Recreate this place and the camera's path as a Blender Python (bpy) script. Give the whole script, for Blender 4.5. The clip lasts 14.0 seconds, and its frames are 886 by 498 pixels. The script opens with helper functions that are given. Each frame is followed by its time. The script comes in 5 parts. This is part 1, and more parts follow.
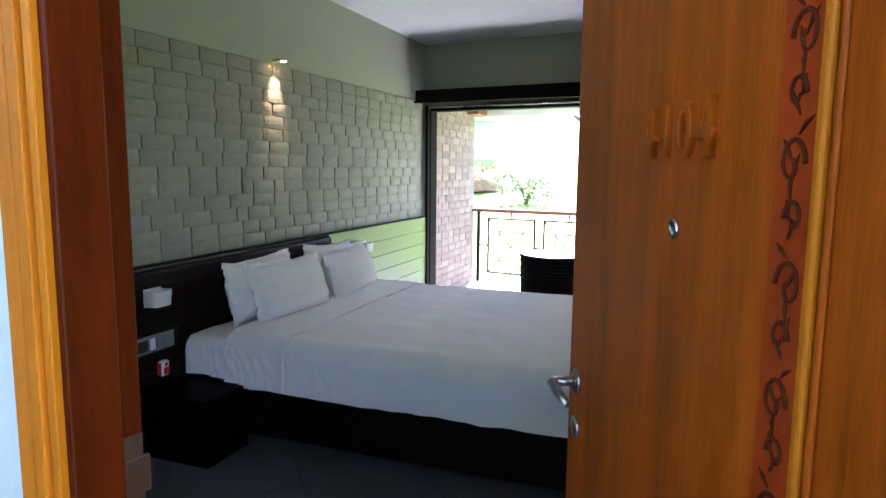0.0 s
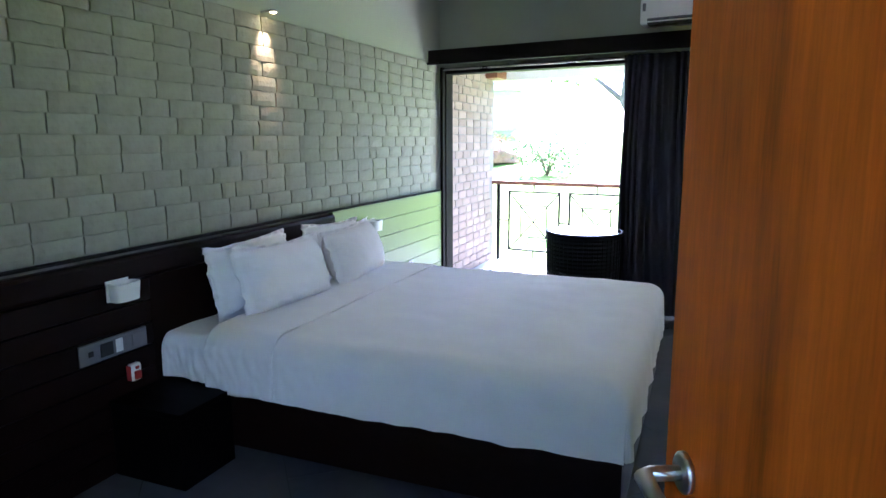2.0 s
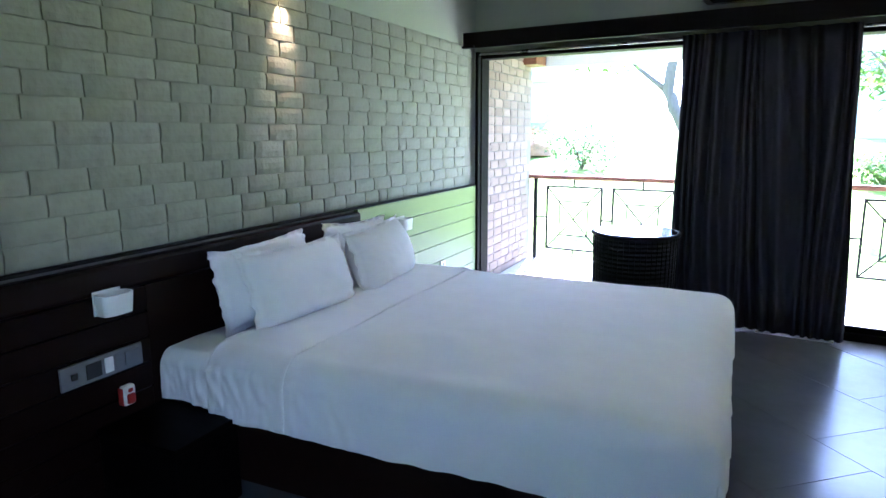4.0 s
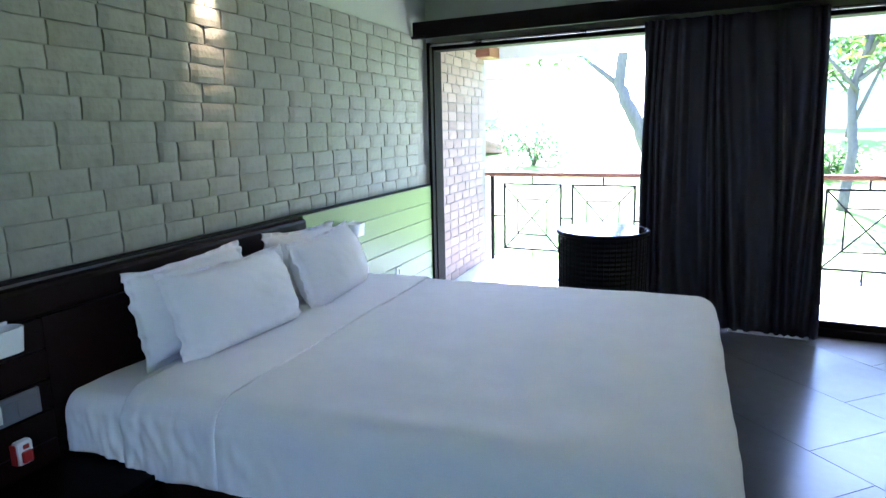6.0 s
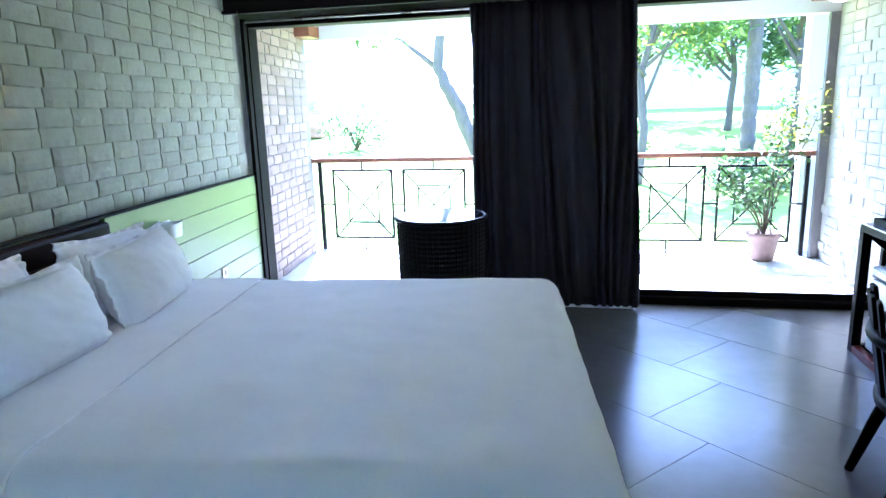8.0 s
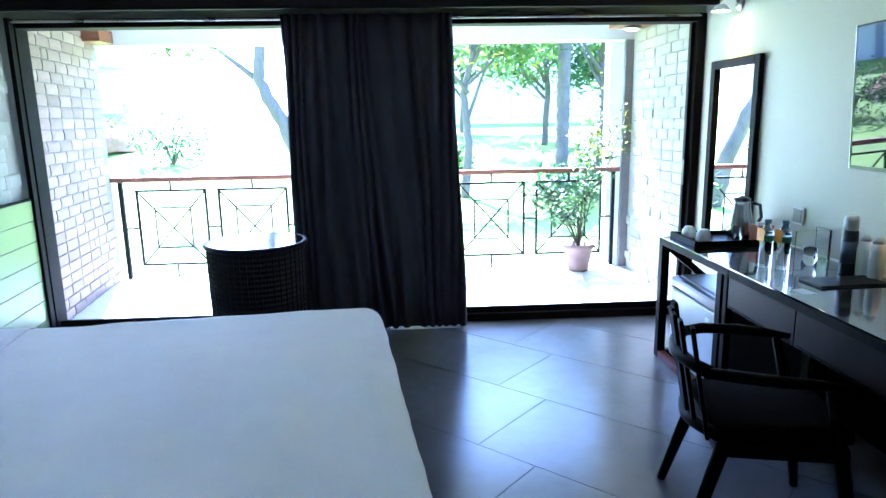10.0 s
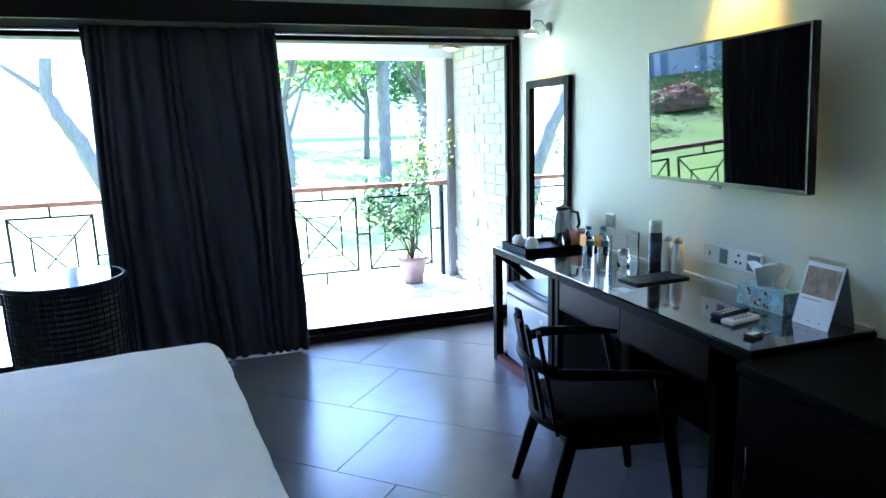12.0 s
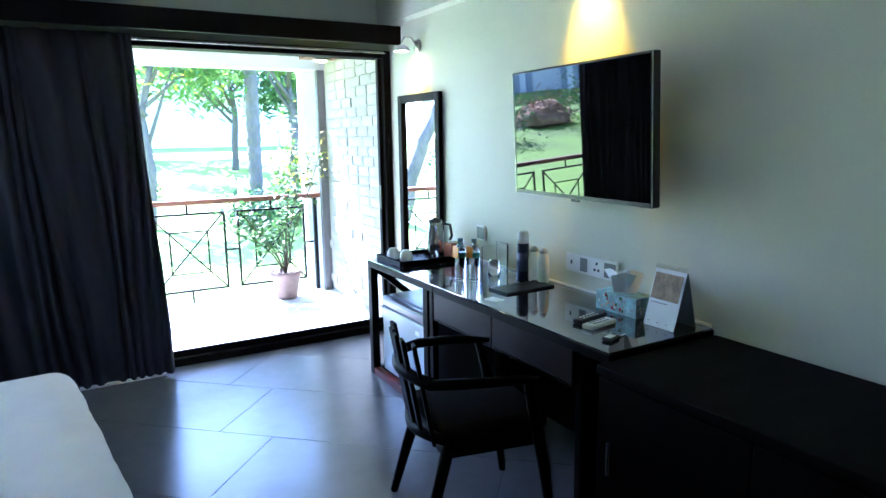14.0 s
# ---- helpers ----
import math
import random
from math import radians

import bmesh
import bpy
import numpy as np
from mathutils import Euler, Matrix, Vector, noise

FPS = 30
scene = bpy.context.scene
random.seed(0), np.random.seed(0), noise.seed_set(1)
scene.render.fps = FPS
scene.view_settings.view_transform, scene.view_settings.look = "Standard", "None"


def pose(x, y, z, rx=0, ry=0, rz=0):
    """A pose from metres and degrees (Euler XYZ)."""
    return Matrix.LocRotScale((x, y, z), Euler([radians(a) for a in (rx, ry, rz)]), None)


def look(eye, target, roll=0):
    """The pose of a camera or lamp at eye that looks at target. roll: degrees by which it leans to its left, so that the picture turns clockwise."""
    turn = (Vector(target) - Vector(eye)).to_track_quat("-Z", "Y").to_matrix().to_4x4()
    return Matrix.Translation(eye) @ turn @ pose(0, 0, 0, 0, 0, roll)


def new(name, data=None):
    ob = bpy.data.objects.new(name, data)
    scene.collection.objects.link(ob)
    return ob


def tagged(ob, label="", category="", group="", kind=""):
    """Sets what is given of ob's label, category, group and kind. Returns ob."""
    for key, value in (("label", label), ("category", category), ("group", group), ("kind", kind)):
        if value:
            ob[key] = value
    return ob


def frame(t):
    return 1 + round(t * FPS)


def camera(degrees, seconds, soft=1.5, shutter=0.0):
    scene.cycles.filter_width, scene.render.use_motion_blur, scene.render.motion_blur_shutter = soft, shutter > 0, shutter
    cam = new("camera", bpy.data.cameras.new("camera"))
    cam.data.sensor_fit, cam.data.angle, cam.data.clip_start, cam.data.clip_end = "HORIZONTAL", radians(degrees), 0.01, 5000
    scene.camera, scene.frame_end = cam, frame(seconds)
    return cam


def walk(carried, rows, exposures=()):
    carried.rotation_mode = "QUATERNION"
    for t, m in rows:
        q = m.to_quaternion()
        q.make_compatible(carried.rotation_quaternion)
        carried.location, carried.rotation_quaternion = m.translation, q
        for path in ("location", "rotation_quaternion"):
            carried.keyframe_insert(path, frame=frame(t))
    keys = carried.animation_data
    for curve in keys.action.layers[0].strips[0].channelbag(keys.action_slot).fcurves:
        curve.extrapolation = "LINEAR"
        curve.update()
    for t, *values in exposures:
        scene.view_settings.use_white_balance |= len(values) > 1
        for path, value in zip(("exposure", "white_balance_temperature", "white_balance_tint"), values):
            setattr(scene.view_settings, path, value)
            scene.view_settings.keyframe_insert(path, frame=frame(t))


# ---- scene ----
cam = camera(69.25, 14.0)
PATH = [
    (0, (0.654, 0.072, 1.528), (-0.262, 1.832, 1.274), 0.55),
    (0.5, (0.560, 0.165, 1.531), (-0.324, 1.939, 1.265), -0.23),
    (1, (0.502, 0.263, 1.506), (-0.344, 2.047, 1.185), -0.98),
    (1.5, (0.440, 0.432, 1.499), (-0.440, 2.200, 1.179), -1.10),
    (2, (0.403, 0.572, 1.491), (-0.557, 2.294, 1.154), -0.22),
    (2.5, (0.334, 0.669, 1.485), (-0.679, 2.352, 1.112), 0.11),
    (3, (0.239, 0.774, 1.488), (-0.801, 2.446, 1.136), -0.08),
    (5.5, (0.030, 1.162, 1.443), (-0.960, 2.860, 1.076), -1.17),
    (6, (-0.062, 1.245, 1.452), (-0.971, 2.989, 1.089), -1.32),
    (6.5, (-0.167, 1.298, 1.465), (-0.925, 3.104, 1.061), -1.99),
    (7, (-0.235, 1.314, 1.459), (-0.840, 3.174, 1.042), -1.99),
    (9.5, (-0.155, 1.610, 1.474), (-0.221, 3.564, 1.056), -1.19),
    (10, (-0.143, 1.629, 1.488), (-0.041, 3.586, 1.088), -1.04),
    (10.5, (-0.164, 1.640, 1.488), (0.024, 3.591, 1.087), -1.81),
    (11, (-0.202, 1.661, 1.494), (0.120, 3.593, 1.090), -2.22),
    (11.5, (-0.220, 1.665, 1.503), (0.267, 3.565, 1.114), -1.79),
    (12, (-0.226, 1.662, 1.516), (0.405, 3.523, 1.144), -1.62),
    (12.5, (-0.222, 1.652, 1.524), (0.515, 3.475, 1.159), -1.80),
    (13, (-0.214, 1.654, 1.525), (0.600, 3.447, 1.175), -1.68),
    (13.5, (-0.212, 1.650, 1.531), (0.690, 3.401, 1.187), -1.31),
    (14, (-0.223, 1.644, 1.531), (0.760, 3.351, 1.185), -0.79),
]
walk(cam, [(t, look(eye, target, roll)) for t, eye, target, roll in PATH], [(0.0, 3.6, 5450, 33), (1.5, 3.75, 5150, 31), (3.0, 3.95, 4950, 28), (7.0, 3.98, 4850, 27), (9.5, 4.05, 4450, 23), (14.0, 4.15, 4550, 22)])

# ---- world and light ----
world = bpy.data.worlds.new("world")
scene.world = world
world.use_nodes = True
wn = world.node_tree
sky = wn.nodes.new("ShaderNodeTexSky")
sky.sky_type = "NISHITA"
sky.sun_disc = False
sky.sun_elevation, sky.sun_rotation = radians(50), radians(-17)
wn.nodes["Background"].inputs[1].default_value = 0.15
wn.links.new(sky.outputs[0], wn.nodes["Background"].inputs[0])


def lamp(name, kind, energy, color, m, **settings):
    data = bpy.data.lights.new(name, kind)
    data.energy, data.color = energy, color
    for key, value in settings.items():
        setattr(data, key, value)
    ob = new(name, data)
    ob.matrix_world = m
    return ob


lamp("sun", "SUN", 5.0, (1, 0.95, 0.86), look((-5, 26, 20), (0, 10, 0)), angle=radians(0.6))


# ---- materials ----
def mat(name, color, rough=0.6, metal=0.0, var=0.15, scale=6.0, fine=60.0, bump=0.15, stretch=(1, 1, 1), spec=0.5, random_var=0.0, tint=None,
        coat=0.0, wear=0.0):
    """A procedural surface: broad stains, fine grain, bump and per-piece variation."""
    m = bpy.data.materials.new(name)
    m.use_nodes = True
    t = m.node_tree
    b = t.nodes["Principled BSDF"]
    co = t.nodes.new("ShaderNodeTexCoord")
    mp = t.nodes.new("ShaderNodeMapping")
    mp.inputs["Scale"].default_value = stretch
    t.links.new(co.outputs["Object"], mp.inputs[0])
    n1 = t.nodes.new("ShaderNodeTexNoise")
    n1.inputs["Scale"].default_value, n1.inputs["Detail"].default_value = scale, 4
    n2 = t.nodes.new("ShaderNodeTexNoise")
    n2.inputs["Scale"].default_value, n2.inputs["Detail"].default_value = fine, 6
    for n in (n1, n2):
        t.links.new(mp.outputs[0], n.inputs["Vector"])
    mix = t.nodes.new("ShaderNodeMix")
    mix.data_type = "RGBA"
    dark = tint or tuple(c * (1 - 1.6 * var) for c in color)
    light = tuple(min(1, c * (1 + 0.9 * var)) for c in color)
    mix.inputs["A"].default_value, mix.inputs["B"].default_value = (*dark, 1), (*light, 1)
    add = t.nodes.new("ShaderNodeMath")
    add.operation = "ADD"
    half = t.nodes.new("ShaderNodeMath")
    half.operation = "MULTIPLY"
    half.inputs[1].default_value = 0.45
    t.links.new(n2.outputs[0], half.inputs[0])
    t.links.new(n1.outputs[0], add.inputs[0])
    t.links.new(half.outputs[0], add.inputs[1])
    ramp = t.nodes.new("ShaderNodeMapRange")
    ramp.inputs["From Min"].default_value, ramp.inputs["From Max"].default_value = 0.28, 1.18
    t.links.new(add.outputs[0], ramp.inputs[0])
    t.links.new(ramp.outputs[0], mix.inputs["Factor"])
    out = mix.outputs["Result"]
    if random_var:
        info = t.nodes.new("ShaderNodeObjectInfo")
        hsv = t.nodes.new("ShaderNodeHueSaturation")
        rng = t.nodes.new("ShaderNodeMapRange")
        rng.inputs["To Min"].default_value, rng.inputs["To Max"].default_value = 1 - random_var, 1 + random_var
        t.links.new(info.outputs["Random"], rng.inputs[0])
        t.links.new(rng.outputs[0], hsv.inputs["Value"])
        t.links.new(out, hsv.inputs["Color"])
        out = hsv.outputs[0]
    t.links.new(out, b.inputs["Base Color"])
    rr = t.nodes.new("ShaderNodeMapRange")
    rr.inputs["To Min"].default_value, rr.inputs["To Max"].default_value = max(0, rough - 0.08), min(1, rough + 0.1)
    t.links.new(n1.outputs[0], rr.inputs[0])
    t.links.new(rr.outputs[0], b.inputs["Roughness"])
    b.inputs["Metallic"].default_value = metal
    b.inputs["Specular IOR Level"].default_value = spec
    b.inputs["Coat Weight"].default_value = coat
    b.inputs["Coat Roughness"].default_value = 0.08
    if bump:
        bp = t.nodes.new("ShaderNodeBump")
        bp.inputs["Strength"].default_value, bp.inputs["Distance"].default_value = bump, 0.01
        t.links.new(add.outputs[0], bp.inputs["Height"])
        t.links.new(bp.outputs[0], b.inputs["Normal"])
    return m


def leafy(m, share=0.45):
    """Lets daylight through thin leaves."""
    t = m.node_tree
    b, out = t.nodes["Principled BSDF"], t.nodes["Material Output"]
    tr, mx = t.nodes.new("ShaderNodeBsdfTranslucent"), t.nodes.new("ShaderNodeMixShader")
    mx.inputs[0].default_value = share
    t.links.new(b.inputs["Base Color"].links[0].from_socket, tr.inputs[0])
    t.links.new(b.outputs[0], mx.inputs[1])
    t.links.new(tr.outputs[0], mx.inputs[2])
    t.links.new(mx.outputs[0], out.inputs[0])
    return m


def glow(name, color, strength):
    m = bpy.data.materials.new(name)
    m.use_nodes = True
    b = m.node_tree.nodes["Principled BSDF"]
    b.inputs["Base Color"].default_value = (*color, 1)
    b.inputs["Emission Color"].default_value = (*color, 1)
    b.inputs["Emission Strength"].default_value = strength
    return m


def glass(name, color=(1, 1, 1), rough=0.02):
    m = bpy.data.materials.new(name)
    m.use_nodes = True
    b = m.node_tree.nodes["Principled BSDF"]
    b.inputs["Base Color"].default_value = (*color, 1)
    b.inputs["Transmission Weight"].default_value = 1
    b.inputs["Roughness"].default_value = rough
    b.inputs["IOR"].default_value = 1.45
    return m


def plain(name, color, rough=0.5, metal=0.0, spec=0.5, coat=0.0):
    return mat(name, color, rough, metal, var=0.04, bump=0.02, spec=spec, coat=coat)


PAINT_BRICK = mat("painted_brick", (0.285, 0.28, 0.22), 0.6, var=0.2, scale=7, fine=22, bump=1.0, random_var=0.07)
MORTAR = mat("painted_mortar", (0.265, 0.26, 0.205), 0.75, var=0.15, fine=40, bump=0.5)
GREEN_WALL = mat("sage_wall_paint", (0.37, 0.39, 0.29), 0.6, var=0.05, scale=2, fine=90, bump=0.06)
RIGHT_WALL = mat("pale_wall_paint", (0.60, 0.605, 0.49), 0.6, var=0.05, scale=1.5, fine=120, bump=0.06)
CEILING = mat("white_ceiling_paint", (0.72, 0.73, 0.74), 0.7, var=0.04, scale=1.5, fine=90, bump=0.05)
CORRIDOR = mat("corridor_white_paint", (0.75, 0.76, 0.76), 0.7, var=0.05, scale=2, fine=90, bump=0.08)
BLACKWOOD = mat("dark_stained_wood", (0.0025, 0.002, 0.0018), 0.5, spec=0.035, var=0.35, scale=3, fine=40, bump=0.08, stretch=(1, 8, 8))
BROWNWOOD = mat("dark_brown_wood", (0.009, 0.0035, 0.0025), 0.42, spec=0.1, var=0.35, scale=3, fine=40, bump=0.08, stretch=(8, 1, 8))
FRAMEWOOD = mat("dark_frame_wood", (0.007, 0.005, 0.0045), 0.6, spec=0.08, var=0.3, scale=3, fine=40, bump=0.1, stretch=(1, 8, 8))
ORANGEWOOD = mat("varnished_teak", (0.46, 0.088, 0.002), 0.42, spec=0.12, var=0.5, scale=2.5, fine=26, bump=0.06, stretch=(9, 9, 0.7))
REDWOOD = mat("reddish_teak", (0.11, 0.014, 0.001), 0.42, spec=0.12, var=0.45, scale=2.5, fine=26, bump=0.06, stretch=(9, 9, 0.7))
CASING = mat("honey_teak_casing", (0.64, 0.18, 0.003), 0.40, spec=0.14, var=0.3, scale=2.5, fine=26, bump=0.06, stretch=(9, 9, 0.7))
CARVED = mat("red_carved_band", (0.42, 0.05, 0.004), 0.5, spec=0.15, var=0.35, scale=8, fine=60, bump=0.4)
CARVING = mat("dark_carving", (0.12, 0.02, 0.003), 0.7, spec=0.15, var=0.3, bump=0.2)
RAILWOOD = mat("teak_handrail", (0.24, 0.10, 0.05), 0.5, var=0.3, stretch=(1, 9, 9), bump=0.15)
GREENBOARD = mat("sage_green_boards", (0.17, 0.24, 0.08), 0.35, var=0.08, scale=3, fine=40, bump=0.05, stretch=(8, 1, 8))
LINEN = mat("white_cotton", (0.84, 0.82, 0.815), 0.85, var=0.04, scale=7, fine=220, bump=0.3, spec=0.2)
CURTAIN = mat("charcoal_curtain", (0.046, 0.043, 0.054), 0.85, var=0.25, scale=5, fine=300, bump=0.3, stretch=(1, 1, 0.3), spec=0.2)
TILE = mat("slate_grey_tile", (0.105, 0.105, 0.112), 0.22, var=0.17, scale=2.2, fine=14, bump=0.0, random_var=0.06)
GROUT = mat("dark_grout", (0.035, 0.035, 0.037), 0.8, var=0.2, bump=0.2)
BALCONY = mat("pale_balcony_tile", (0.50, 0.50, 0.47), 0.45, var=0.08, scale=3, fine=40, bump=0.05)
RAWBRICK = mat("whitewashed_red_brick", (0.25, 0.165, 0.13), 0.8, var=0.25, scale=9, fine=60, bump=0.5, random_var=0.2, tint=(0.27, 0.24, 0.215))
RAWMORTAR = mat("pale_mortar", (0.26, 0.235, 0.21), 0.9, var=0.15, bump=0.5)
CREAMBRICK = mat("cream_brick", (0.36, 0.345, 0.30), 0.8, var=0.12, scale=9, fine=60, bump=0.5, random_var=0.07)
CONCRETE = mat("grey_concrete", (0.17, 0.165, 0.16), 0.85, var=0.2, scale=5, fine=60, bump=0.3)
WHITEWALL = mat("white_render", (0.72, 0.72, 0.70), 0.8, var=0.06, scale=3, fine=60, bump=0.15)
IRON = plain("black_iron", (0.010, 0.010, 0.011), 0.6, 0.0, spec=0.15)
STEEL = mat("brushed_steel", (0.55, 0.53, 0.50), 0.28, 1.0, var=0.08, bump=0.03)
CHROME = mat("chrome", (0.75, 0.75, 0.75), 0.12, 1.0, var=0.05, bump=0.0)
WHITEPLASTIC = plain("white_plastic", (0.78, 0.78, 0.76), 0.35)
GREYPLASTIC = plain("grey_plastic", (0.16, 0.16, 0.17), 0.35)
BLACKPLASTIC = plain("black_plastic", (0.012, 0.012, 0.013), 0.3)
REDPLASTIC = plain("red_plastic", (0.35, 0.02, 0.015), 0.35)
ORANGEPLASTIC = plain("orange_label", (0.90, 0.36, 0.01), 0.5)
SCREEN = plain("tv_screen", (0.003, 0.003, 0.0035), 0.03, spec=0.8)
SCREEN.node_tree.nodes["Principled BSDF"].inputs["Roughness"].default_value = 0.02
for link in list(SCREEN.node_tree.links):
    if link.to_socket.name in ("Roughness", "Normal"):
        SCREEN.node_tree.links.remove(link)
MIRROR = mat("mirror_silver", (0.92, 0.93, 0.92), 0.0, 1.0, var=0.0, bump=0.0)
for link in list(MIRROR.node_tree.links):
    if link.to_socket.name == "Roughness":
        MIRROR.node_tree.links.remove(link)
MIRROR.node_tree.nodes["Principled BSDF"].inputs["Roughness"].default_value = 0.005
WICKER = mat("black_wicker", (0.005, 0.005, 0.006), 0.5, spec=0.2, var=0.3, bump=0.3)
TABLEGLASS = plain("grey_table_glass", (0.020, 0.022, 0.025), 0.05, spec=1.0, coat=1.0)
for sheet_mat in (TABLEGLASS,):
    for link in list(sheet_mat.node_tree.links):
        if link.to_socket.name in ("Roughness", "Normal"):
            sheet_mat.node_tree.links.remove(link)
    sheet_mat.node_tree.nodes["Principled BSDF"].inputs["Roughness"].default_value = 0.04
CLEAR = glass("clear_glass")
WATER = glass("clear_bottle", (0.93, 0.97, 1.0))
TERRACOTTA = mat("old_terracotta", (0.24, 0.165, 0.14), 0.85, var=0.25, scale=9, bump=0.4)
SOIL = mat("dark_soil", (0.03, 0.02, 0.015), 0.95, var=0.4, bump=1.0)
BARK = mat("pale_bark", (0.11, 0.095, 0.08), 0.9, var=0.4, scale=6, fine=30, bump=1.0, stretch=(1, 1, 0.4))
PLANT = leafy(mat("pot_plant_leaf", (0.06, 0.12, 0.025), 0.5, var=0.4, scale=1.2, fine=8, bump=0.0), 0.35)
STEM = mat("green_stem", (0.10, 0.08, 0.04), 0.8, var=0.3)
LEAF = leafy(mat("leaf_green", (0.10, 0.18, 0.035), 0.5, var=0.4, scale=1.2, fine=8, bump=0.0))
LEAF_YELLOW = leafy(mat("yellow_leaf", (0.36, 0.34, 0.03), 0.5, var=0.3, scale=2, bump=0.0))
LEAF_DARK = leafy(mat("dark_leaf", (0.06, 0.12, 0.04), 0.55, var=0.4, scale=1.2, fine=8, bump=0.0))
GRASS = mat("lawn", (0.20, 0.30, 0.03), 0.9, var=0.4, scale=0.5, fine=12, bump=0.6)
DRYLEAVES = mat("dry_leaf_heap", (0.34, 0.20, 0.11), 0.95, var=0.4, scale=4, bump=1.0)
FACADE = mat("pale_facade", (0.86, 0.86, 0.85), 0.8, var=0.05, scale=0.6, bump=0.1)
FACADE_GREY = mat("slate_blue_facade", (0.42, 0.45, 0.50), 0.8, var=0.1, scale=0.6, bump=0.1)
# Pale base colour stands in for the bright sky reflected in the panes.
SKYPANE = plain("sky_reflecting_pane", (0.72, 0.72, 0.72), 0.3)
TISSUE = plain("white_tissue", (0.85, 0.86, 0.88), 0.9)
WARM = glow("warm_lamp_glow", (1.0, 0.72, 0.25), 9.0)


# ---- mesh helpers ----
def bx(bm, x0, x1, y0, y1, z0, z1, bev=0.0, m=None):
    g = bmesh.ops.create_cube(bm, size=1)["verts"]
    for v in g:
        v.co = Vector(((x0 + x1) / 2 + v.co.x * (x1 - x0), (y0 + y1) / 2 + v.co.y * (y1 - y0), (z0 + z1) / 2 + v.co.z * (z1 - z0)))
    if bev:
        es = {e for v in g for e in v.link_edges}
        out = bmesh.ops.bevel(bm, geom=list(es), offset=bev, segments=2, affect="EDGES", profile=0.5)
        g = list({v for v in out["verts"]} | {v for v in g if v.is_valid})
    if m is not None:
        bmesh.ops.transform(bm, matrix=m, verts=g)
    return bm


def box(*a, **k):
    return bx(bmesh.new(), *a, **k)


def ring_sweep(bm, pts, radii, seg=10, caps=True):
    """A round tube through points, one radius each."""
    pts = [Vector(p) for p in pts]
    rings = []
    for i, p in enumerate(pts):
        d = (pts[min(i + 1, len(pts) - 1)] - pts[max(i - 1, 0)]).normalized()
        a = d.orthogonal().normalized() if abs(d.z) < 0.9 else Vector((1, 0, 0))
        a = (a - d * a.dot(d)).normalized()
        if i and rings:
            a = (last - d * last.dot(d)).normalized()
        last = a
        b = d.cross(a)
        r = radii[i] if isinstance(radii, (list, tuple)) else radii
        rings.append([bm.verts.new(p + (a * math.cos(2 * math.pi * k / seg) + b * math.sin(2 * math.pi * k / seg)) * r) for k in range(seg)])
    for r0, r1 in zip(rings, rings[1:]):
        for k in range(seg):
            bm.faces.new((r0[k], r0[(k + 1) % seg], r1[(k + 1) % seg], r1[k]))
    if caps:
        bm.faces.new(rings[0][::-1])
        bm.faces.new(rings[-1])
    return bm


def tube(pts, radii, seg=10):
    return ring_sweep(bmesh.new(), pts, radii, seg)


def lathe(profile, seg=24, cx=0, cy=0, bm=None, caps=True):
    """A turned shape from (radius, height) pairs."""
    bm = bm or bmesh.new()
    rings = []
    for r, z in profile:
        rings.append([bm.verts.new((cx + r * math.cos(2 * math.pi * k / seg), cy + r * math.sin(2 * math.pi * k / seg), z)) for k in range(seg)])
    for a, b in zip(rings, rings[1:]):
        for k in range(seg):
            bm.faces.new((a[k], a[(k + 1) % seg], b[(k + 1) % seg], b[k]))
    if caps and profile[0][0] > 0.0005:
        bm.faces.new(rings[0][::-1])
    if caps and profile[-1][0] > 0.0005:
        bm.faces.new(rings[-1])
    return bm


def mesh_of(name, bm, material, smooth=False):
    me = bpy.data.meshes.new(name)
    bmesh.ops.recalc_face_normals(bm, faces=bm.faces)
    bm.to_mesh(me)
    bm.free()
    me.materials.append(material)
    if smooth:
        me.polygons.foreach_set("use_smooth", [True] * len(me.polygons))
    return me


def part(name, bm, material, parent, label="", smooth=False):
    ob = new(name, mesh_of(name, bm, material, smooth))
    ob.parent = parent
    return tagged(ob, label)


def thing(name, label, category, m=None, group=""):
    ob = new(name)
    ob.matrix_world = m or Matrix()
    ob.empty_display_size = 0.1
    return tagged(ob, label, category, group)


def solid(name, bm, material, label, category, m=None, group="", smooth=False, kind=""):
    ob = new(name, mesh_of(name, bm, material, smooth))
    ob.matrix_world = m or Matrix()
    return tagged(ob, label, category, group, kind)


def setting(name, bm, material, label, m=None, smooth=False):
    return solid(name, bm, material, label, name.split("_")[0], m, smooth=smooth, kind="structure")


# The bed wall runs at an angle: its own frame has x into the room, y along the wall, 0 at the window corner.
SKEW = 6.87
LW = pose(-2.75, 6.2, 0, 0, 0, SKEW)
RX, WY, CEIL = 1.95, 6.2, 2.80

# ---- the setting ----
tan_skew = math.tan(radians(SKEW))


def left_x(y):
    """x of the bed wall's face at y."""
    return -2.75 - tan_skew * (y - WY)


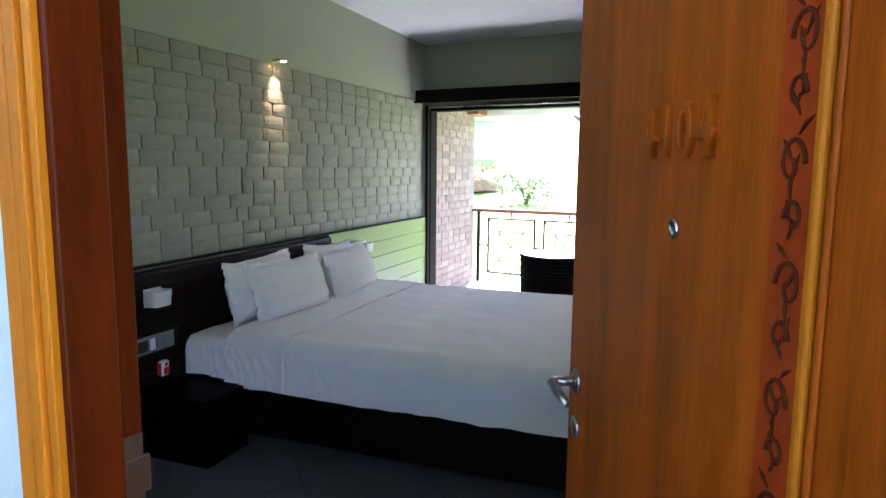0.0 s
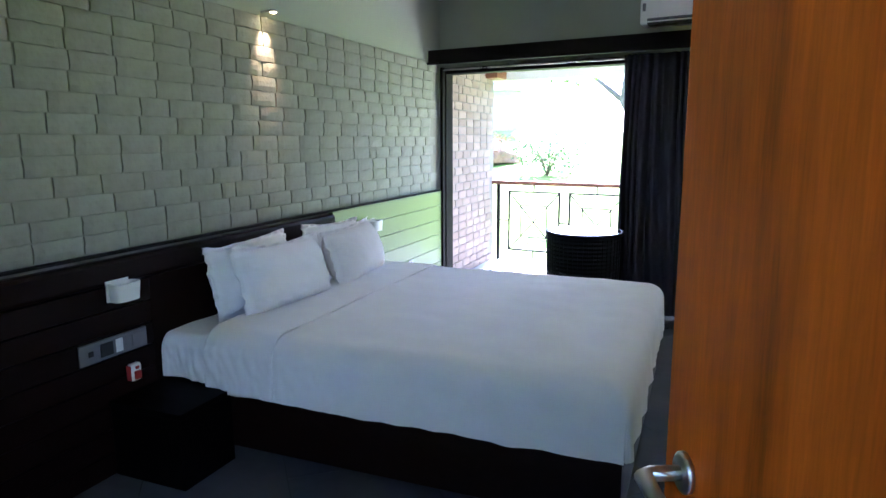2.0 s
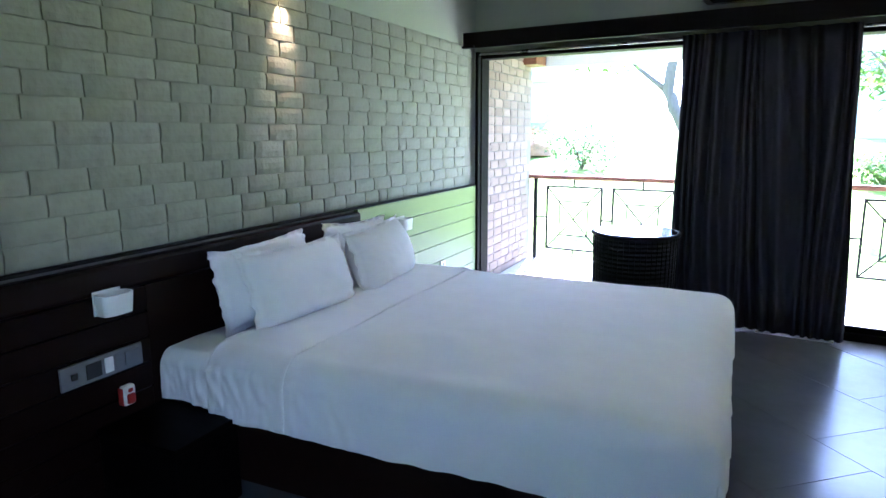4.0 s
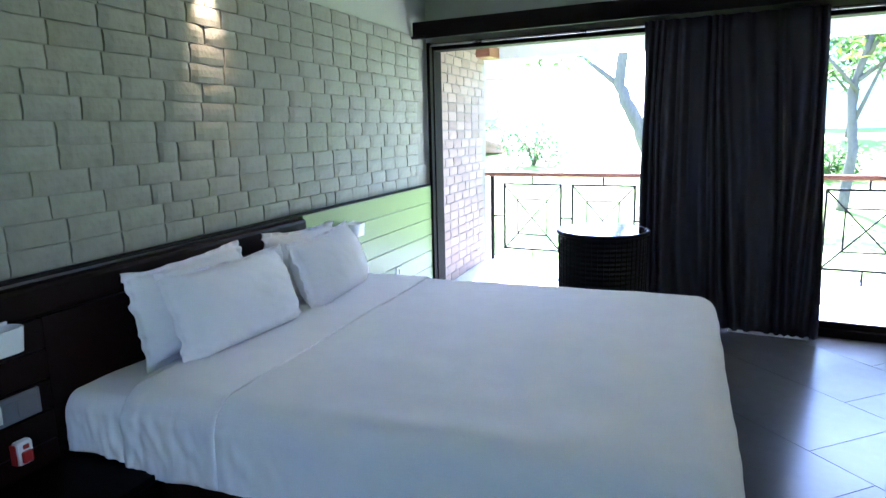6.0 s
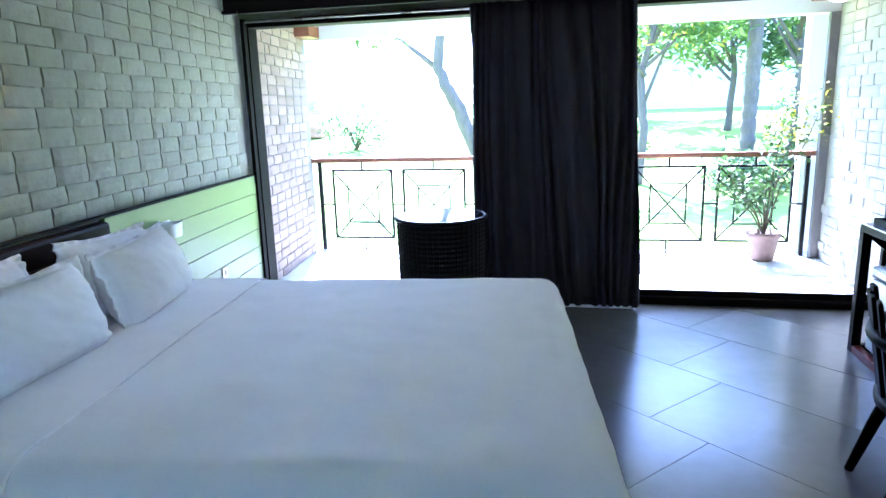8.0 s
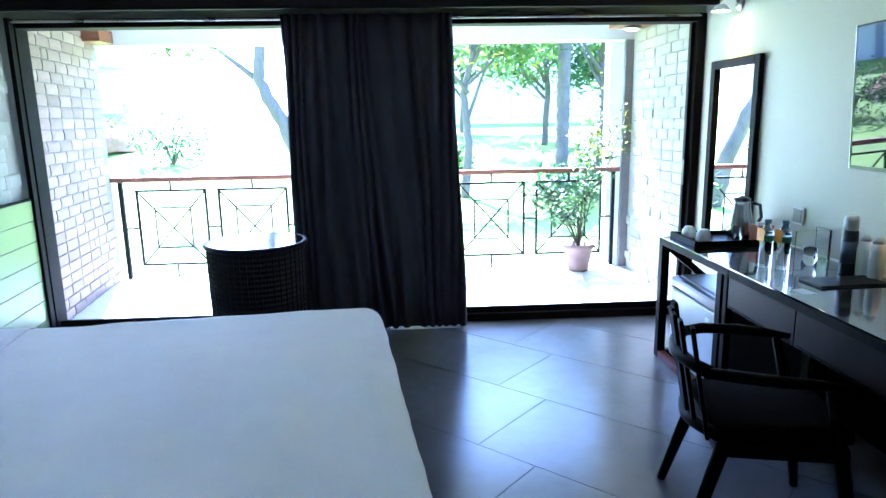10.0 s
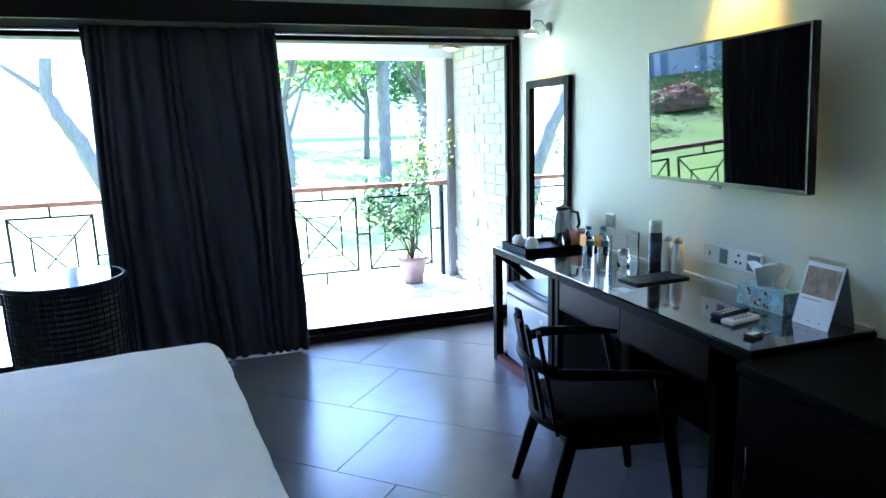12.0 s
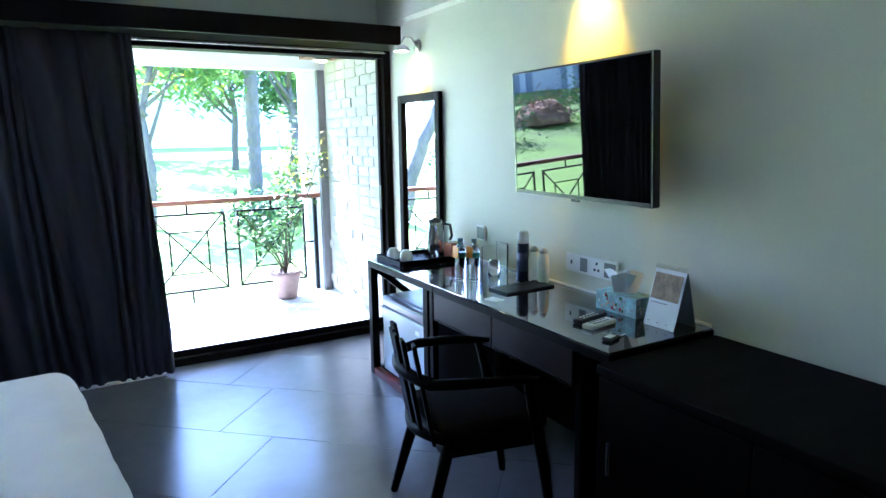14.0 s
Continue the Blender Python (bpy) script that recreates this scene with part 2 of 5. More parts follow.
setting("floor", box(-3.3, 2.2, -1.6, 6.25, -0.12, -0.006), GROUT, "dark grey tiled bedroom floor laid on the diagonal")
setting("ceiling", box(-3.4, 2.3, 0.64, 6.25, CEIL, CEIL + 0.12), CEILING, "plain white painted ceiling")
setting("ceiling_corridor", box(-3.4, 2.3, -1.75, 0.634, CEIL, CEIL + 0.12), CEILING, "plain white corridor ceiling")
setting("wall_bed_upper", box(-0.26, -0.012, -6.2, 0.0, 2.207, CEIL), GREEN_WALL, "sage painted wall above the brickwork", LW)
wall_bed = setting("wall_bed", box(-0.26, -0.012, -6.2, 0.0, 0, 2.205), MORTAR, "painted brick wall in pale sage grey behind the bed", LW)
setting("wall_right", box(RX, RX + 0.2, 0.3, WY, 0, CEIL), RIGHT_WALL, "pale painted wall with television and desk")
setting("beam_right", box(RX - 0.09, RX - 0.001, 0.7, WY, 2.335, CEIL - 0.002), RIGHT_WALL, "painted ceiling beam along the desk wall")
setting("wall_window", box(-2.95, 2.15, WY, WY + 0.2, 2.17, CEIL), GREEN_WALL, "painted lintel wall over the balcony opening")
setting("wall_window_side", box(1.955, 2.15, WY + 0.002, WY + 0.2, 0, 2.168), RIGHT_WALL, "narrow painted wall beside the balcony opening")
setting("wall_door", box(-2.6, -0.30, 0.635, 0.75, 0, CEIL), CORRIDOR, "white wall beside the entrance door")
setting("wall_door_side", box(0.84, 2.15, 0.635, 0.75, 0, CEIL), CORRIDOR, "white wall beside the entrance door hinges")
setting("wall_door_over", box(-0.298, 0.838, 0.635, 0.75, 2.16, CEIL), CORRIDOR, "white wall over the entrance door")
# Unseen skins, darker than the white wall, added to bounce less light into the room.
setting("wall_entrance_inner", box(-2.0, -0.32, 0.752, 0.77, 0, CEIL - 0.002), GREEN_WALL, "unseen sage skin on the room side of the entrance wall")
setting("wall_entrance_inner_side", box(0.86, RX - 0.002, 0.752, 0.77, 0, CEIL - 0.002), GREEN_WALL, "unseen sage skin on the room side by the door hinges")
# Added wall out of view: its height sets how much sky light enters behind.
setting("wall_corridor_parapet", box(-3.4, 2.3, -1.75, -1.6, 0, 2.15), CORRIDOR, "unseen white wall added to limit daylight from behind")
setting("wall_corridor_left", box(-3.4, -3.25, -1.6, 0.75, 0, CEIL), CORRIDOR, "plain white corridor end wall")

# door surround
casing = thing("door_frame", "honey varnished teak door frame with moulded casing", "door frame")
casing["kind"] = "structure"
JX0, JX1 = -0.238, 0.785
for side, x, sgn in (("left", JX0, -1), ("right", JX1, 1)):
    a, b = sorted((x, x + sgn * 0.05))
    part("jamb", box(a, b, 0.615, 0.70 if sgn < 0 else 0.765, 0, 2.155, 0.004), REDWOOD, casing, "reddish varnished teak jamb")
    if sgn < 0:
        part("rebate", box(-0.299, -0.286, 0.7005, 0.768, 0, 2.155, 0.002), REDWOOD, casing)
    for k, (w0, w1, d) in enumerate(((0.012, 0.030, 0.012), (0.031, 0.040, 0.006), (0.041, 0.066, 0.016), (0.067, 0.074, 0.006), (0.075, 0.115, 0.011))):
        a, b = sorted((x + sgn * w0, x + sgn * w1))
        part("moulding", box(a, b, 0.614 - d, 0.634, 0, 2.19, 0.003), CASING, casing)
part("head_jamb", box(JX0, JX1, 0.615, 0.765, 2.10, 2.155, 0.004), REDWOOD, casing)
part("head_casing", box(JX0 - 0.12, JX1 + 0.12, 0.60, 0.634, 2.192, 2.27, 0.004), CASING, casing)
strike = part("strike_plate", box(-0.2855, -0.282, 0.705, 0.765, 0.91, 1.075, 0.001), STEEL, casing, "steel strike plate")
part("keeper", box(-0.2815, -0.274, 0.72, 0.772, 0.97, 1.035, 0.002), STEEL, strike)

# ---- entrance door, standing open ----
HINGE, EDGE = Vector((0.765, 0.645, 0)), Vector((0.290, 1.424, 0))
along = (EDGE - HINGE).normalized()
LEAF_W = (EDGE - HINGE).length
door_m = Matrix.Translation(HINGE) @ Matrix.Rotation(math.atan2(along.y, along.x), 4, "Z")
# local x runs from the hinge to the free edge; +y is the face seen from the corridor
door = thing("door_1", "open varnished teak door with carved band and raised number", "door", door_m)
door["kind"] = "structure"
part("leaf", box(0, LEAF_W, -0.02, 0.02, 0.012, 2.09, 0.003), ORANGEWOOD, door)
part("bead", box(0.106, 0.118, 0.0205, 0.030, 0.02, 2.08, 0.003), CASING, door)
part("bead", box(0.093, 0.102, 0.0205, 0.026, 0.02, 2.08, 0.003), ORANGEWOOD, door)
band = part("carved_band", box(0.120, 0.186, 0.0205, 0.0225, 0.02, 2.08), CARVED, door, "red stained band carved with scrolling leaves")
rng = random.Random(4)


def scroll(z, flip):
    """One carved motif: a curling stem, its counter curl and a spray of small leaves."""
    bm = bmesh.new()
    for cz, size, f, turns in ((z + 0.03, 0.021, flip, 2.3), (z - 0.022, 0.015, -flip, 2.0)):
        pts = []
        for k in range(20):
            a = k / 19 * turns * math.pi
            rad = size * (1 - k / 24)
            pts.append((0.153 + f * (rad * math.cos(a) - 0.004), 0.0232, cz + 1.3 * rad * math.sin(a)))
        ring_sweep(bm, pts, [0.0030 * (1 - 0.55 * k / 19) for k in range(20)], 6)
    for j in range(6):
        x0, z0 = 0.153 - flip * 0.003, z - 0.06 + 0.018 * j
        a = 0.35 + j * 0.42
        side = flip if j % 2 else -flip
        d = Vector((side * math.cos(a), 0, 0.4 + math.sin(a))).normalized() * rng.uniform(0.020, 0.030)
        ring_sweep(bm, [(x0, 0.0230, z0), (x0 + d.x * 0.5, 0.0238, z0 + d.z * 0.6), (x0 + d.x, 0.0230, z0 + d.z)], [0.0010, 0.0024, 0.0005], 6)
    return bm


for i in range(17):
    part("carved_scroll", scroll(0.1 + i * 0.117, 1 if i % 2 else -1), CARVING, band, smooth=True)
for i, ch in enumerate("4104"):
    cu = bpy.data.curves.new("digit", "FONT")
    cu.body, cu.size, cu.extrude, cu.bevel_depth, cu.align_x = ch, 0.10, 0.006, 0.002, "CENTER"
    tmp = bpy.data.objects.new("digit_tmp", cu)
    scene.collection.objects.link(tmp)
    me = bpy.data.meshes.new_from_object(tmp.evaluated_get(bpy.context.evaluated_depsgraph_get()))
    bpy.data.objects.remove(tmp)
    me.materials.clear()
    me.materials.append(ORANGEWOOD)
    dg = new("digit", me)
    dg.parent = door
    dg.matrix_local = pose(0.505 - i * 0.058, 0.022, 1.545, 90, 0, 180)
peep = part("peephole", lathe([(0.014, 0), (0.014, 0.004), (0.010, 0.006), (0.009, 0.003)], 20), CHROME, door, "chrome door viewer", True)
peep.matrix_local = pose(0.414, 0.02, 1.448, -90)
for sgn in (1, -1):
    rose = part("handle_rose", lathe([(0.026, 0), (0.026, 0.006), (0.022, 0.009), (0.0, 0.009)], 24), STEEL, door, "round satin steel rose", True)
    rose.matrix_local = pose(LEAF_W - 0.066, sgn * 0.02, 1.085, -90 * sgn)
    lever = part("lever", tube([(LEAF_W - 0.066, sgn * 0.028, 1.085), (LEAF_W - 0.066, sgn * 0.065, 1.085), (LEAF_W - 0.07, sgn * 0.075, 1.084), (LEAF_W - 0.11, sgn * 0.074, 1.078), (LEAF_W - 0.155, sgn * 0.066, 1.068)],
                               [0.010, 0.010, 0.0115, 0.0105, 0.008], 12), STEEL, door, "satin steel lever handle", True)
    lockr = part("lock_rose", lathe([(0.024, 0), (0.024, 0.006), (0.02, 0.008), (0.0, 0.008)], 24), STEEL, door, "steel keyhole rose", True)
    lockr.matrix_local = pose(LEAF_W - 0.066, sgn * 0.02, 0.985, -90 * sgn)
    part("cylinder", box(LEAF_W - 0.072, LEAF_W - 0.060, *sorted((sgn * 0.029, sgn * 0.032)), 0.968, 0.997, 0.002), BLACKPLASTIC, lockr).matrix_parent_inverse = lockr.matrix_local.inverted()
part("latch_plate", box(LEAF_W, LEAF_W + 0.002, -0.012, 0.012, 0.94, 1.13), STEEL, door)
for z in (0.25, 1.05, 1.85):
    part("hinge", tube([(-0.006, -0.02, z), (-0.006, -0.02, z + 0.1)], 0.008, 10), STEEL, door, smooth=True)

# ---- balcony opening ----
win = thing("window_1", "wide dark framed balcony opening with sliding door tracks", "window")
win["kind"] = "structure"
XL = left_x(WY) + 0.012
part("window_frame", box(XL, XL + 0.055, WY - 0.02, WY + 0.12, 0.0, 2.168, 0.004), FRAMEWOOD, win)
part("window_frame", box(1.89, 1.954, WY - 0.02, WY + 0.12, 0.0, 2.168, 0.004), FRAMEWOOD, win)
part("window_head", box(XL + 0.056, 1.889, WY - 0.02, WY + 0.12, 2.112, 2.168, 0.004), FRAMEWOOD, win)
part("head_track", box(XL + 0.056, 1.889, WY - 0.045, WY - 0.021, 2.150, 2.160, 0.002), STEEL, win, "bright aluminium track")
part("head_track", box(XL + 0.056, 1.889, WY - 0.075, WY - 0.05, 2.140, 2.147, 0.002), STEEL, win, "bright aluminium track")
part("threshold", box(XL + 0.056, 1.889, WY - 0.02, WY + 0.14, 0.0, 0.055, 0.004), FRAMEWOOD, win)
part("sill_track", box(XL + 0.056, 1.889, WY + 0.02, WY + 0.045, 0.0555, 0.10, 0.003), FRAMEWOOD, win)
part("side_stile", box(1.862, 1.888, WY + 0.02, WY + 0.06, 0.101, 2.11, 0.003), FRAMEWOOD, win)
part("latch", box(1.852, 1.861, WY + 0.0, WY + 0.03, 0.98, 1.16, 0.003), BLACKPLASTIC, win)
pel = thing("pelmet", "long dark stained curtain pelmet over the balcony opening", "pelmet")
part("fascia", box(left_x(5.9) + 0.003, 1.90, 5.885, 5.91, 2.172, 2.30, 0.003), FRAMEWOOD, pel)
part("top_board", box(left_x(6.0) + 0.05, 1.90, 5.911, WY - 0.003, 2.275, 2.298, 0.002), FRAMEWOOD, pel)
part("under_board", box(left_x(5.9) + 0.003, left_x(5.9) + 0.12, 5.86, 5.884, 2.172, 2.19, 0.002), FRAMEWOOD, pel)
part("wall_post", box(left_x(6.1) + 0.02, left_x(6.1) + 0.05, 6.12, 6.17, 0.0, 2.17, 0.002), FRAMEWOOD, pel)


# curtain
def curtain_mesh():
    bm = bmesh.new()
    nx, nz = 200, 26
    rows = []
    for j in range(nz + 1):
        v = j / nz
        z = 2.165 - v * 2.145
        row = []
        for i in range(nx + 1):
            u = i / nx
            x0, x1 = -0.945 + 0.02 * v, 0.17 + 0.085 * v
            x = x0 + (x1 - x0) * (u + 0.004 * math.sin(9 * v + 20 * u))
            ph = 2 * math.pi * (16 * u + 0.9 * math.sin(5 * u + 1.5 * v) + 0.4 * math.sin(13 * u + v) + 1.1 * noise.noise((u * 7, v * 0.5, 2)))
            amp = (0.025 + 0.016 * v) * (0.75 + 1.0 * noise.noise((u * 9, v * 1.5, 3)))
            gap = 0.03 * math.exp(-((u - 0.49) / 0.03) ** 2)
            y = 6.055 + amp * math.sin(ph) + gap + 0.02 * noise.noise((u * 4, v * 2, 7))
            row.append(bm.verts.new((x, y, z)))
        rows.append(row)
    for a, b in zip(rows, rows[1:]):
        for i in range(nx):
            bm.faces.new((a[i], a[i + 1], b[i + 1], b[i]))
    return bm


curt = thing("curtain", "closed charcoal fabric curtain hanging in narrow pleats", "curtain")
cm = part("fabric", curtain_mesh(), CURTAIN, curt, smooth=True)
cm.modifiers.new("thick", "SOLIDIFY").thickness = 0.004
part("hem_lining", box(-0.30, 0.20, 6.04, 6.065, 0.004, 0.022, 0.004), LINEN, curt, "white lining showing under the hem")

# ---- bed-wall panelling ----
head = thing("headboard", "long dark stained wooden headboard with horizontal boards", "headboard", LW)
for k in range(9):
    z0 = 0.0 + k * 0.1075
    if k < 8:
        part("board", box(0.002, 0.060, -5.50, -3.76, z0 + 0.003, z0 + 0.1045, 0.002), BROWNWOOD, head)
part("top_board", box(0.002, 0.064, -5.50, -2.10, 0.862, 0.975, 0.018), BROWNWOOD, head)
part("back_panel", box(0.002, 0.058, -3.758, -2.12, 0.0, 0.860, 0.002), BROWNWOOD, head)
green = thing("wall_panelling", "sage green horizontal board panelling beside the bed", "panelling", LW)
for k in range(7):
    z0 = 0.006 + k * 0.1405
    part("board", box(0.002, 0.034, -2.098, -0.055, z0 + 0.002, z0 + 0.1385, 0.002), GREENBOARD, green)
setting("trim_panelling", box(0.0, 0.036, -5.5, -0.055, 0.990, 1.000), FRAMEWOOD, "thin dark strip above the panelling", LW)


def wall_caddy(s, z):
    c = thing("wall_caddy", "small white plastic wall pocket", "holder", LW @ pose(0.062, s, z), "white wall pockets")
    bm = bmesh.new()
    n, wall = 28, 0.006
    def loop(rx, ry, zz):
        out = []
        for k in range(n):
            a = 2 * math.pi * k / n
            ca, sa = math.cos(a), math.sin(a)
            out.append(bm.verts.new((0.045 + rx * math.copysign(abs(ca) ** 0.6, ca), ry * math.copysign(abs(sa) ** 0.6, sa), zz)))
        return out
    ls = [loop(0.036, 0.062, -0.04), loop(0.042, 0.07, 0.04), loop(0.042 - wall, 0.07 - wall, 0.04), loop(0.036 - wall, 0.062 - wall, -0.034)]
    for a, b in zip(ls, ls[1:]):
        for k in range(n):
            bm.faces.new((a[k], a[(k + 1) % n], b[(k + 1) % n], b[k]))
    bm.faces.new(ls[0][::-1])
    bm.faces.new(ls[-1])
    part("pocket", bm, WHITEPLASTIC, c, smooth=False)
    part("back_plate", box(0.0, 0.006, -0.06, 0.06, -0.045, 0.05, 0.002), WHITEPLASTIC, c)
    return c


wall_caddy(-3.94, 0.835)
wall_caddy(-1.60, 0.835)
sw = thing("switch_panel", "grey bedside switch and socket panel", "switch", LW @ pose(0.0605, -3.985, 0.592))
part("plate", box(0, 0.012, -0.175, 0.175, -0.045, 0.045, 0.003), GREYPLASTIC, sw)
for y, c, w in ((-0.125, BLACKPLASTIC, 0.012), (-0.045, BLACKPLASTIC, 0.032), (0.02, WHITEPLASTIC, 0.018), (0.062, GREYPLASTIC, 0.018), (0.125, GREYPLASTIC, 0.034)):
    part("rocker", box(0.0125, 0.018, y - w, y + w, -0.030 if w > 0.013 else -0.012, 0.030 if w > 0.013 else 0.012, 0.002), c, sw)
gd = thing("air_freshener", "small white and red plug-in device on the bed wall", "device", LW @ pose(0.0605, -3.90, 0.445))
part("body", box(0, 0.035, -0.028, 0.028, -0.042, 0.042, 0.012), WHITEPLASTIC, gd)
part("front", box(0.0352, 0.042, -0.018, 0.018, -0.032, 0.008, 0.006), REDPLASTIC, gd)
part("window", box(0.0352, 0.039, -0.010, 0.010, 0.015, 0.03, 0.003), REDPLASTIC, gd)
part("side", box(0.004, 0.03, -0.0335, -0.0285, -0.035, 0.035, 0.002), REDPLASTIC, gd)
so = thing("wall_socket", "small white wall socket on the green boards", "socket", LW @ pose(0.0345, -0.82, 0.385))
part("plate", box(0, 0.008, -0.04, 0.04, -0.035, 0.035, 0.002), WHITEPLASTIC, so)
part("rocker", box(0.0085, 0.012, -0.012, 0.012, -0.02, 0.02, 0.002), GREYPLASTIC, so)

# recessed spot in the brick ledge
sp = thing("ledge_spotlight", "small recessed warm spotlight under the wall ledge", "spotlight", LW @ pose(0.075, -2.73, 2.222))
part("body", lathe([(0.0, 0.012), (0.026, 0.012), (0.026, 0.0), (0.018, -0.002), (0.0, 0.0)], 18), STEEL, sp, smooth=True)
part("lens", lathe([(0.017, -0.004), (0.0, -0.005)], 18), WARM, sp)
part("arm", box(-0.085, 0.0, -0.008, 0.008, 0.002, 0.012, 0.002), STEEL, sp)
spot_at = LW @ Vector((0.075, -2.73, 2.205))
lamp("ledge_spot_beam", "SPOT", 2.8, (1.0, 0.70, 0.36), look(spot_at, LW @ Vector((0.012, -2.73, 2.02))), spot_size=radians(56), spot_blend=1.0, shadow_soft_size=0.01)

# ---- bed ----
BED = LW @ pose(0, -2.765, 0)
HALF = 0.935
bed = thing("bed", "king size bed with a dark stained wooden platform", "bed", BED)
part("base", box(0.062, 2.20, -HALF + 0.035, HALF - 0.035, 0.10, 0.315, 0.006), BROWNWOOD, bed)
part("side_rail", box(0.062, 2.235, -HALF - 0.002, -HALF + 0.033, 0.06, 0.325, 0.004), BROWNWOOD, bed)
part("side_rail", box(0.062, 2.235, HALF - 0.033, HALF + 0.002, 0.06, 0.325, 0.004), BROWNWOOD, bed)
part("foot_rail", box(2.2005, 2.235, -HALF + 0.034, HALF - 0.034, 0.06, 0.325, 0.004), BROWNWOOD, bed)
for sx in (0.25, 1.95):
    for sy in (-0.7, 0.7):
        part("leg", box(sx - 0.05, sx + 0.05, sy - 0.05, sy + 0.05, 0.0, 0.0995, 0.004), BLACKWOOD, bed)
part("mattress", box(0.068, 2.15, -HALF + 0.07, HALF - 0.07, 0.316, 0.52, 0.05), LINEN, bed, "white sheeted mattress", True)
side = thing("bedside_shelf", "low black wooden shelf block beside the bed", "bedside shelf", BED @ pose(0, -HALF, 0))
part("body", box(0.062, 0.465, -0.33, -0.012, 0.0, 0.325, 0.003), BLACKWOOD, side)
part("top", box(0.062, 0.475, -0.34, -0.010, 0.326, 0.352, 0.003), BLACKWOOD, side)


def cover(x0, x1, half, top, low, rnd, nu, nv, seed, lift=0.0, wrinkle=0.006, foot=True):
    """A cloth laid over the bed: flat on top, rounded over the shoulders, hanging at the sides and the foot."""
    bm = bmesh.new()
    drop = top - low
    arc = rnd * math.pi / 2

    def shoulder(t, edge):
        """Where arc length t lies: how far out, how far down."""
        if t < edge - rnd:
            return t, 0.0
        u = t - (edge - rnd)
        if u < arc:
            return edge - rnd + rnd * math.sin(u / rnd), rnd * (1 - math.cos(u / rnd))
        return edge + 0.05 * (u - arc), rnd + u - arc

    reach = half - rnd + arc + max(0.0, drop - rnd)
    run = (x1 - x0) - rnd + arc + max(0.0, drop - rnd) if foot else (x1 - x0)
    grid = []
    for i in range(nu + 1):
        row = []
        s = i / nu * run
        x, dx = shoulder(s, x1 - x0) if foot else (s, 0.0)
        for j in range(nv + 1):
            t = (j / nv * 2 - 1) * reach
            y, dy = shoulder(abs(t), half)
            down = math.hypot(dx, dy) if dx and dy else dx + dy
            down = min(down, drop + 0.010 * noise.noise((s * 5, t * 5, seed)))
            hang = min(1.0, down / drop)
            k = s if dy > dx else t
            ripple = wrinkle * 1.6 * hang * noise.noise((k * 8, seed, down * 3))
            px = x0 + x + (ripple if dx > dy else 0)
            py = math.copysign(y + (ripple if dy >= dx else 0), t)
            if dx and dy:
                px -= 0.16 * min(dx, rnd) * min(1, dy / rnd)
                py -= math.copysign(0.16 * min(dy, rnd) * min(1, dx / rnd), t)
            z = top - down + wrinkle * (noise.noise((px * 2.3, py * 2.3, seed)) + 0.5 * noise.noise((px * 6, py * 6, seed + 5))) * (1 - 0.6 * hang) + lift
            row.append(bm.verts.new((px, py, z)))
        grid.append(row)
    for r0, r1 in zip(grid, grid[1:]):
        for j in range(nv):
            bm.faces.new((r0[j], r0[j + 1], r1[j + 1], r1[j]))
    return bm


def crumpled(bm, x_max, amp, seed):
    """Fine vertical creases in the hanging side near the head."""
    for v in bm.verts:
        w = max(0.0, 1 - max(0.0, v.co.x - 0.3) / x_max) * (1 if v.co.z < 0.535 else 0.25)
        d = amp * w * (noise.noise((v.co.x * 16 + 0.8 * math.sin(v.co.z * 14), v.co.z * 3, seed)) + 0.5 * noise.noise((v.co.x * 34, v.co.z * 7, seed)))
        v.co.y += math.copysign(d, v.co.y)
        v.co.z += 0.2 * d
    return bm


sheet = solid("bed_sheet", crumpled(cover(0.075, 0.62, HALF + 0.026, 0.575, 0.366, 0.06, 60, 170, 2.0, 0.0, 0.009, False), 0.6, 0.022, 3.0), LINEN,
              "white cotton sheet tucked over the head end of the mattress", "bed sheet", BED, smooth=True)
duvet = solid("duvet", crumpled(cover(0.50, 2.26, HALF + 0.03, 0.614, 0.330, 0.11, 170, 200, 9.0, 0.0, 0.013, True), 0.9, 0.024, 8.0), LINEN,
              "smooth white cotton duvet spread over the bed", "duvet", BED, smooth=True)
fold = part("turned_down_hem", crumpled(cover(0.34, 0.72, HALF + 0.036, 0.624, 0.335, 0.112, 40, 170, 4.0, 0.0, 0.007, False), 0.9, 0.022, 8.0), LINEN, duvet,
            "turned-down cotton hem", True)
fold.modifiers.new("thick", "SOLIDIFY").thickness = 0.006


